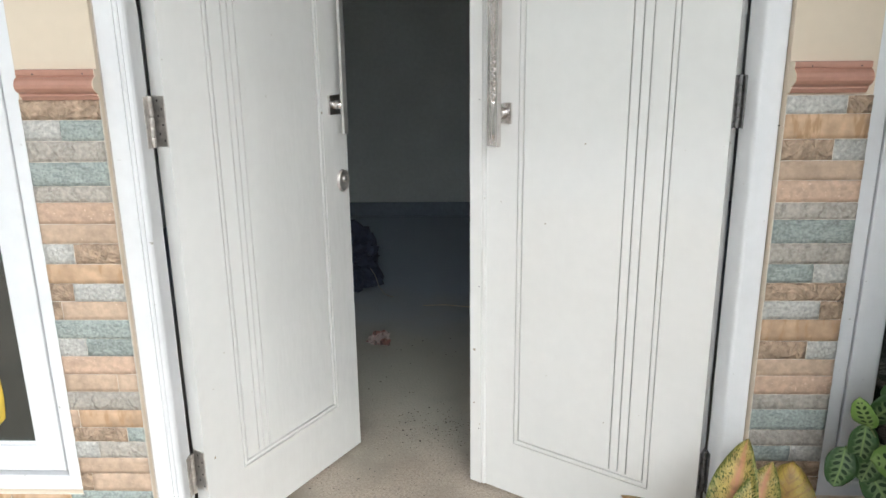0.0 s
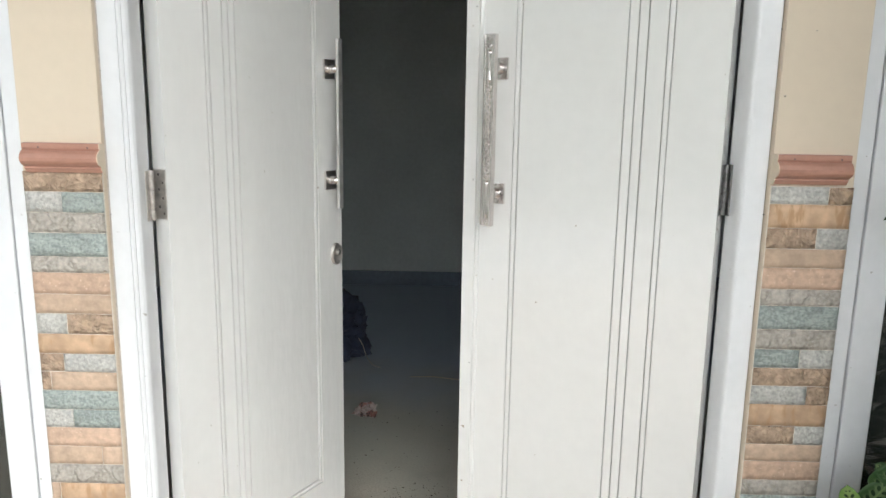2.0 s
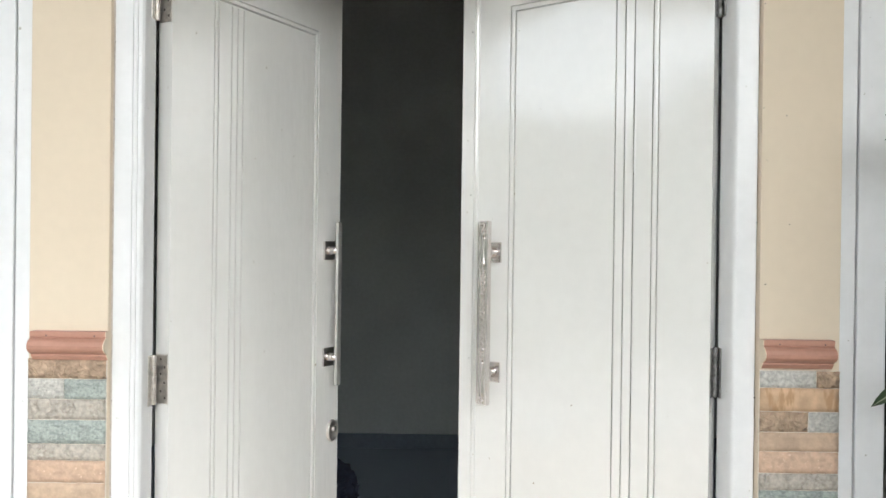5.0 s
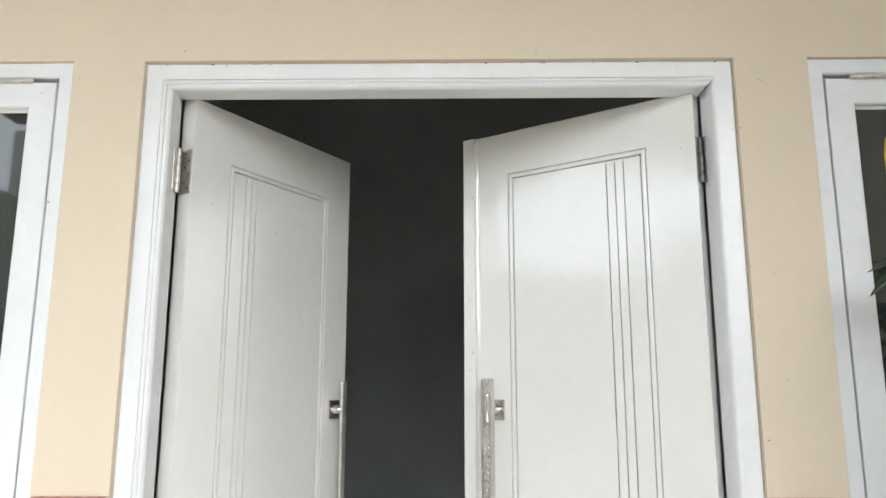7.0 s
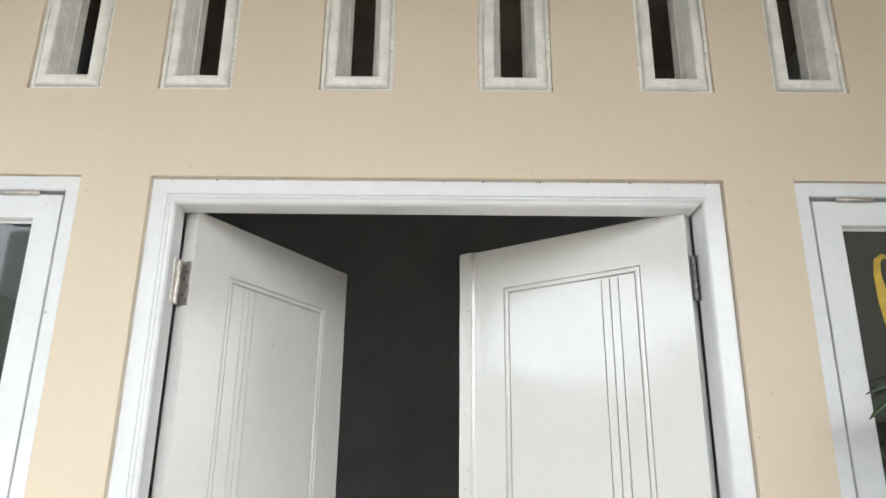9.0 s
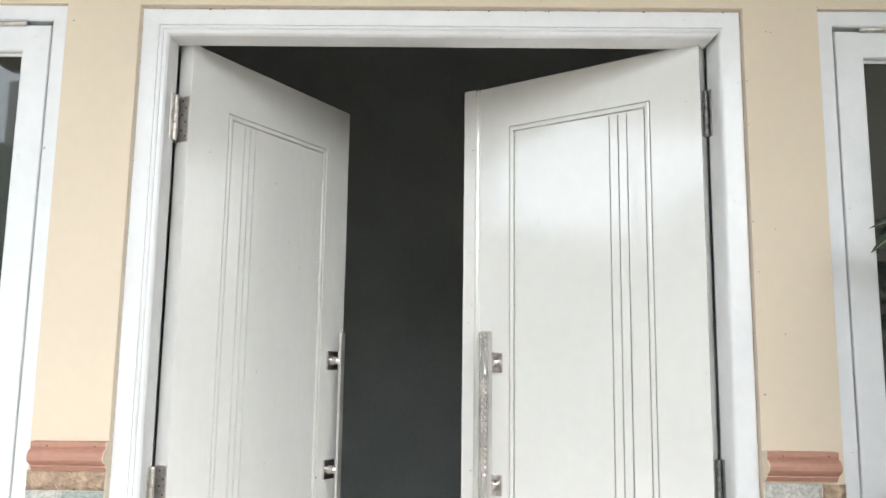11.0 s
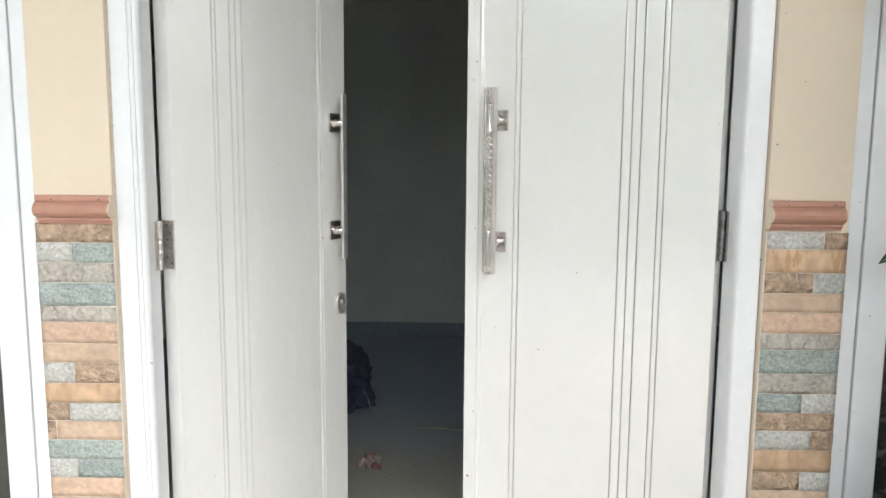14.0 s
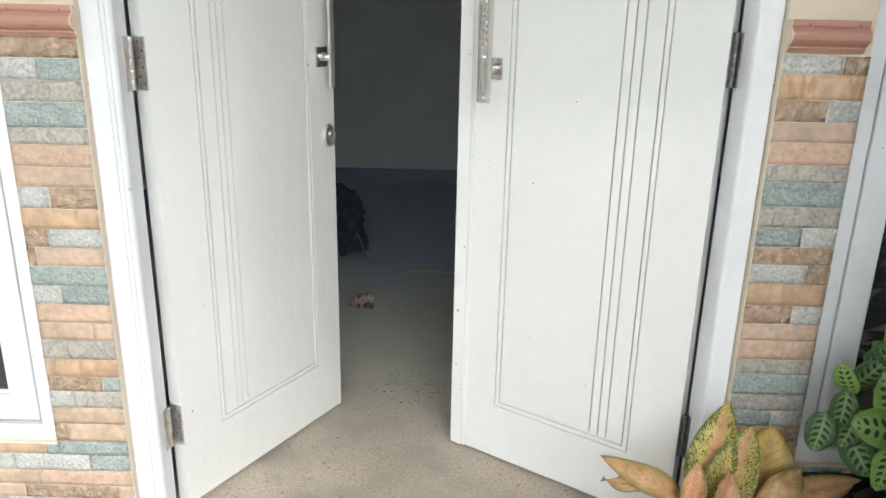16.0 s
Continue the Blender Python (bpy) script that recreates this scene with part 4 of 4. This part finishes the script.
prayer = pot("prayer_plant", 1.025, -0.210, 0.120, 0.25, POT, "prayer plant with round green blotched leaves in a black pot")
PROOT = (1.016, -0.190, 0.24)
PRAYER_LEAVES = [
    # base, tip, width, facing, pale
    ((0.837, -0.140, 0.459), (0.813, -0.160, 0.376), 0.060, (-0.2, -1.0, 0.25), 0),
    ((0.871, -0.140, 0.514), (0.862, -0.150, 0.420), 0.052, (-0.35, -1.0, 0.2), 0),
    ((0.875, -0.150, 0.507), (0.831, -0.170, 0.584), 0.044, (-0.7, -0.8, 0.2), 1),
    ((0.879, -0.130, 0.508), (0.929, -0.150, 0.584), 0.056, (0.1, -1.0, 0.5), 0),
    ((0.948, -0.140, 0.570), (0.899, -0.140, 0.618), 0.040, (0.1, -1.0, 0.6), 0),
    ((0.964, -0.200, 0.446), (0.833, -0.240, 0.489), 0.074, (-0.1, -0.9, 0.7), 1),
    ((0.949, -0.180, 0.464), (0.884, -0.220, 0.591), 0.066, (-0.2, -1.0, 0.5), 1),
    ((0.877, -0.150, 0.421), (0.931, -0.180, 0.329), 0.062, (-0.2, -1.0, 0.1), 0),
    ((0.959, -0.180, 0.399), (0.936, -0.200, 0.312), 0.062, (0.1, -0.9, 0.6), 1),
    ((1.015, -0.160, 0.533), (1.042, -0.180, 0.639), 0.070, (0.1, -1.0, 0.4), 0),
    ((1.055, -0.210, 0.487), (1.123, -0.270, 0.526), 0.075, (0.3, -0.8, 0.7), 1),
    ((1.033, -0.230, 0.389), (1.035, -0.310, 0.352), 0.075, (0.0, -0.7, 0.8), 0),
    ((0.976, -0.130, 0.470), (0.987, -0.110, 0.556), 0.060, (0.0, -1.0, 0.2), 0),
    ((0.921, -0.120, 0.451), (0.900, -0.110, 0.377), 0.056, (-0.2, -1.0, 0.1), 0),
    ((0.960, -0.130, 0.417), (0.977, -0.120, 0.342), 0.056, (0.1, -1.0, 0.1), 0),
    ((0.904, -0.135, 0.558), (0.948, -0.150, 0.621), 0.060, (0.0, -1.0, 0.3), 0),
    ((0.959, -0.150, 0.599), (1.014, -0.160, 0.667), 0.060, (0.2, -1.0, 0.4), 0),
    ((0.899, -0.150, 0.467), (0.867, -0.160, 0.387), 0.058, (-0.3, -1.0, 0.3), 0),
    ((0.988, -0.210, 0.381), (0.984, -0.260, 0.308), 0.070, (0.0, -0.8, 0.7), 0),
]
for i, (b, tp, w, fc, pale) in enumerate(PRAYER_LEAVES):
    leaf_with_stalk(prayer, PROOT, b, tp, w * 1.08, fc, PRAYER_PALE if pale else PRAYER, "pale green blotched leaf" if pale else "", 0.0022, bend=0.006, fold=0.14, shape=0.92,
                    twist=0.5 * math.sin(5 * i), ripple=0.003, blunt=0.52)

# made-up trough of bare soil behind the pots, black for shade below the sill
trough = tagged(empty("planter_trough", pose(1.165, -0.052, 0)), "low black trough added for the dark, partly shaded strip below the window", "planter")
TROUGH = [(-0.030, 0.0), (-0.038, 0.205), (-0.042, 0.206), (-0.042, 0.224), (-0.034, 0.224), (-0.030, 0.195)]
for sy, nm in ((1, "front_panel"), (-1, "back_panel")):
    part(nm, prism(bmesh.new(), TROUGH, (-0.30, 0.30), lambda a, b, t, sy=sy: (t, sy * a, b)), POT, trough)
for sx in (-1, 1):
    part("end_panel", box(bmesh.new(), sx * 0.293, sx * 0.2995, -0.029, 0.029, 0.0, 0.218, 0.0015), POT, trough)
earth = bmesh.new()
bmesh.ops.create_grid(earth, x_segments=40, y_segments=5, size=1.0)
for v in earth.verts:
    v.co = Vector((v.co.x * 0.292, v.co.y * 0.0305, 0.192 + 0.009 * noise.noise(Vector((v.co.x * 14, v.co.y * 3, 1.0)))))
part("soil", earth, SOIL, trough)

tall = pot("tall_striped_plant", 1.16, -0.42, 0.10, 0.28, POT, "tall plant with dark white-striped drooping leaves, most added unseen for shade, in a black pot")
part("cane", tube(bmesh.new(), [(0, 0, 0.23), (0.006, 0.01, 0.7), (-0.004, 0.0, 1.2), (0.004, 0.01, 1.75)], [0.011, 0.010, 0.009, 0.007], 10), STEM, tall, smooth=True)
TALL_LEAVES = [
    ((0.989, -0.215, 1.213), (0.845, -0.152, 1.117), 0.052, (-0.2, -0.6, 0.9), 0.012),
    ((1.004, -0.215, 1.692), (0.864, -0.150, 1.677), 0.045, (-0.1, -0.4, 1.0), 0.012),
    ((0.978, -0.215, 1.707), (0.863, -0.152, 1.628), 0.038, (0.3, -0.6, 0.8), 0.010),
    ((0.989, -0.230, 1.661), (0.920, -0.170, 1.599), 0.060, (-0.2, -0.9, 0.5), 0.006),
]
leaf_rng = random.Random(23)
# extra leaves kept out of view, added to shade the right of the wall
for k in range(210):
    turn, z = k * 2.4, 0.34 + 1.50 * (k / 210) ** 1.5
    dx, dy = math.cos(turn), math.sin(turn)
    reach = leaf_rng.uniform(0.20, 0.38) + max(0.0, -dy) * leaf_rng.uniform(0.0, 0.40)
    ex, ey = 1.16 + dx * (reach + 0.07), -0.42 + dy * (reach + 0.07)
    if ex < 0.30 + 0.62 * (1.55 + ey) or ey > -0.04 or ex > 1.58:
        continue
    TALL_LEAVES.append(((1.16 + dx * 0.07, -0.42 + dy * 0.07, z), (ex, ey, z - leaf_rng.uniform(-0.03, 0.10)),
                        leaf_rng.uniform(0.06, 0.10), (dx * 0.4, dy * 0.4, 1.0), 0.03))
# more unseen leaves towards the front, added to deepen that shade lower down
for k in range(150):
    x, y, z = leaf_rng.uniform(0.86, 1.5), leaf_rng.uniform(-1.05, -0.55), 0.30 + 0.85 * leaf_rng.random() ** 1.3
    if x < 0.42 + 0.66 * (1.55 + y):
        continue
    a = leaf_rng.uniform(0, 6.28)
    TALL_LEAVES.append(((x, y, z), (x + 0.17 * math.cos(a), y - abs(0.12 * math.sin(a)), z - leaf_rng.uniform(0.0, 0.12)), leaf_rng.uniform(0.08, 0.12),
                        (math.cos(a) * 0.5, -0.6, 1.0), 0.03))
for b, tp, w, fc, bd in TALL_LEAVES:
    rt = (1.16, -0.42, b[2] - 0.05)
    leaf_with_stalk(tall, rt, b, tp, w, fc, STRIPED, bend=bd, fold=0.3, shape=0.8, stalk=0.003)


# ---- things on the room floor ----
def crumpled(radius, stretch, rough, seed, cuts=4):
    bm = bmesh.new()
    bmesh.ops.create_icosphere(bm, subdivisions=cuts, radius=1.0)
    for v in bm.verts:
        p = v.co.copy()
        n1 = noise.noise(p * 1.6 + Vector((seed, 0, 0)))
        n2 = abs(noise.noise(p * 3.4 + Vector((0, seed, 0))))
        n3 = abs(noise.noise(p * 7.5 + Vector((0, 0, seed))))
        r = 1 + rough * (0.6 * n1 - 0.9 * n2 - 0.45 * n3)
        v.co = Vector((p.x * stretch[0], p.y * stretch[1], max(-0.55, p.z) * stretch[2])) * (radius * r)
    low = min(v.co.z for v in bm.verts)
    for v in bm.verts:
        v.co.z = max(0.0, v.co.z - low - 0.004)
    return bm


sack = part("sack", crumpled(0.21, (1.05, 0.85, 1.05), 0.5, 3.1, 5), BAG)
sack.matrix_world = pose(-0.585, 2.165, 0.001, 0, 0, 20)
tagged(sack, "crumpled dark blue plastic sack on the room floor", "sack")
cord = part("cord", tube(bmesh.new(), [(0.115, -0.14, 0.13), (0.13, -0.17, 0.10), (0.14, -0.20, 0.05), (0.165, -0.22, 0.012), (0.20, -0.25, 0.004)], 0.0022, 6), STRING, sack,
            "pale cord hanging from the sack", smooth=True)
stick = part("straw", tube(bmesh.new(), [(-0.159, 1.884, 0.004), (-0.05, 1.888, 0.006), (0.08, 1.860, 0.004), (0.174, 1.828, 0.003)], [0.0018, 0.0022, 0.0020, 0.0012], 7), STRAW)
tagged(stick, "thin pale straw lying on the concrete floor", "straw")
wrap = part("snack_wrapper", crumpled(0.052, (1.0, 0.72, 0.80), 0.95, 7.7, 3), WRAP)
wrap.matrix_world = pose(-0.318, 1.431, 0.0005, 0, 0, 15)
tagged(wrap, "crumpled red and silver snack wrapper on the floor", "wrapper")
crumbs = bmesh.new()
rng = random.Random(5)
for k in range(520):
    x, y = rng.uniform(-0.5, 0.55), rng.uniform(-0.2, 1.5)
    r = rng.uniform(0.0009, 0.0019) * (1.0 if k % 5 else 1.7)
    if k % 3 == 0:
        x, y = rng.gauss(-0.05, 0.08), rng.gauss(0.72, 0.08)
    made = bmesh.ops.create_icosphere(crumbs, subdivisions=1, radius=r)["verts"]
    for v in made:
        v.co = Vector((v.co.x * rng.uniform(0.8, 1.6) + x, v.co.y + y, v.co.z * 0.6 + r * 0.5))
tagged(part("crumbs", crumbs, CRUMB), "dark crumbs scattered on the concrete floor", "crumbs", kind="stuff")

# ---- stone cladding, piece by piece ----
LEFT_ROWS = [1.1655, 1.1229, 1.0792, 1.0357, 0.9841, 0.9494, 0.9016, 0.8579, 0.8121, 0.7673, 0.7257, 0.6819, 0.6374, 0.5946, 0.5496, 0.5061, 0.4601, 0.4148, 0.3777, 0.3355, 0.2936, 0.2460, 0.2091, 0.1652, 0.1233, 0.0873, 0.0450, 0.0020]
LEFT_KINDS = [("brown",), ("white", -0.783, "green"), ("grey",), ("green",), ("grey",), ("pink",), ("tan",), ("white", -0.794, "brown"), ("orange",), ("brown", -0.808, "white"),
              ("brown", -0.840, "tan"), ("green",), ("white", -0.798, "green"), ("pink",), ("tan", -0.739, "tan"), ("grey", ), ("tan", -0.841, "orange"), ("brown", -0.734, "green"),
              ("white", -0.805, "grey"), ("tan",), ("brown", -0.833, "tan"), ("orange", -0.891, "green"), ("white", -0.792, "green"), ("tan", -0.919, "pink"),
              ("tan", -0.956, "brown", -0.732, "tan"), ("grey",), ("orange",)]
RIGHT_ROWS = [1.1605, 1.1241, 1.0737, 1.0303, 0.9894, 0.9430, 0.9073, 0.8546, 0.8104, 0.7681, 0.7271, 0.6849, 0.6345, 0.5914, 0.5514, 0.5062, 0.4694, 0.4185, 0.3778, 0.3386, 0.2987, 0.2586, 0.2126, 0.1703, 0.1303, 0.0850, 0.0482, 0.0020]
RIGHT_TEN = [("white", 0.811, "brown"), ("orange",), ("brown", 0.795, "white"), ("tan",), ("pink",), ("grey",), ("green",), ("grey",), ("green", 0.788, "white"), ("brown",)]
rng = random.Random(11)


def stone(x0, x1, z0, z1, kind):
    """One split-faced strip: a lumpy front, worn edges and sides let into the mortar."""
    gap = 0.0007
    x0, x1, z0, z1 = x0 + gap, x1 - gap, z0 + gap, z1 - gap
    nx, nz = max(4, min(14, round((x1 - x0) / 0.013))), 4
    proud = 0.0060 + rng.uniform(-0.0010, 0.0012)
    lump = {"brown": 0.0034, "orange": 0.0026, "grey": 0.0034, "green": 0.0026, "white": 0.0024}.get(kind, 0.0012)
    seed = Vector((rng.uniform(0, 90), rng.uniform(0, 90), rng.uniform(0, 90)))
    bm, rows = bmesh.new(), []
    for i in range(nx + 1):
        for_row = []
        fx = i / nx
        for k in range(nz + 1):
            fz = k / nz
            x = x0 + (x1 - x0) * fx
            z = z0 + (z1 - z0) * fz
            edge = i in (0, nx) or k in (0, nz)
            n = noise.noise(Vector((x * 38, z * 60, 0)) + seed) + 0.6 * noise.noise(Vector((x * 110, z * 120, 0)) + seed)
            y = -max(0.0042, proud - (0.0014 if edge else 0.0) + (0.3 if edge else 1.0) * lump * n)
            if edge:
                x += rng.uniform(-0.0004, 0.0004)
                z += rng.uniform(-0.0004, 0.0004)
            for_row.append(bm.verts.new((x, y, z)))
        rows.append(for_row)
    for a, b in zip(rows, rows[1:]):
        for k in range(nz):
            bm.faces.new((a[k], b[k], b[k + 1], a[k + 1]))
    rim = [r[0] for r in rows] + rows[-1][1:] + [r[-1] for r in rows[-2::-1]] + rows[0][-2:0:-1]
    back = [bm.verts.new((v.co.x, 0.002, v.co.z)) for v in rim]
    for k in range(len(rim)):
        j = (k + 1) % len(rim)
        bm.faces.new((rim[k], rim[j], back[j], back[k]))
    return part("stone", bm, STONE[kind], wall_front, smooth=True)


for x0, x1, z0, z1 in ((-0.8605, -0.6935, 0.002, 1.165), (0.6915, 0.8595, 0.002, 1.161), (-1.466, -0.8615, 0.002, SILL - 0.001), (0.8605, 1.466, 0.002, SILL - 0.001)):
    part("mortar", box(bmesh.new(), x0, x1, -0.0037, 0.002, z0, z1), MORTAR, wall_front)

for side in "LR":
    rows = LEFT_ROWS if side == "L" else RIGHT_ROWS
    for i, (zt, zb) in enumerate(zip(rows, rows[1:])):
        entry = LEFT_KINDS[i] if side == "L" else RIGHT_TEN[i % 10]
        if side == "L":
            xa, xb = (-1.466 if zb < SILL else -0.8610), -0.6935
        else:
            xa, xb = 0.6915, (1.466 if zb < SILL else 0.8600)
        spans = list(zip((-9, *entry[1::2]), (*entry[1::2], 9), entry[0::2]))
        spans = [(max(a, xa), min(b, xb), kd) for a, b, kd in spans if min(b, xb) - max(a, xa) > 0.01]
        # below the windows the courses run on with more pieces
        pieces = []
        for a, b, kd in spans:
            while b - a > 0.26:
                step = rng.uniform(0.12, 0.21)
                if side == "L":
                    pieces.append((b - step, b, kd))
                    b -= step
                else:
                    pieces.append((a, a + step, kd))
                    a += step
                kd = rng.choice(("tan", "green", "white", "orange", "grey", "brown", "pink"))
            pieces.append((a, b, kd))
        for a, b, kd in pieces:
            # the course under each window is cut down to its sill
            if zt > SILL > zb and (a < -0.863 or b > 0.862):
                edge = -0.8610 if side == "L" else 0.8600
                inner, outer = ((max(a, edge), b), (a, min(b, edge))) if side == "L" else ((a, min(b, edge)), (max(a, edge), b))
                if inner[1] - inner[0] > 0.01:
                    stone(*inner, zb, zt, kd)
                stone(*outer, zb, SILL - 0.001, kd)
            else:
                stone(a, b, zb, zt, kd)
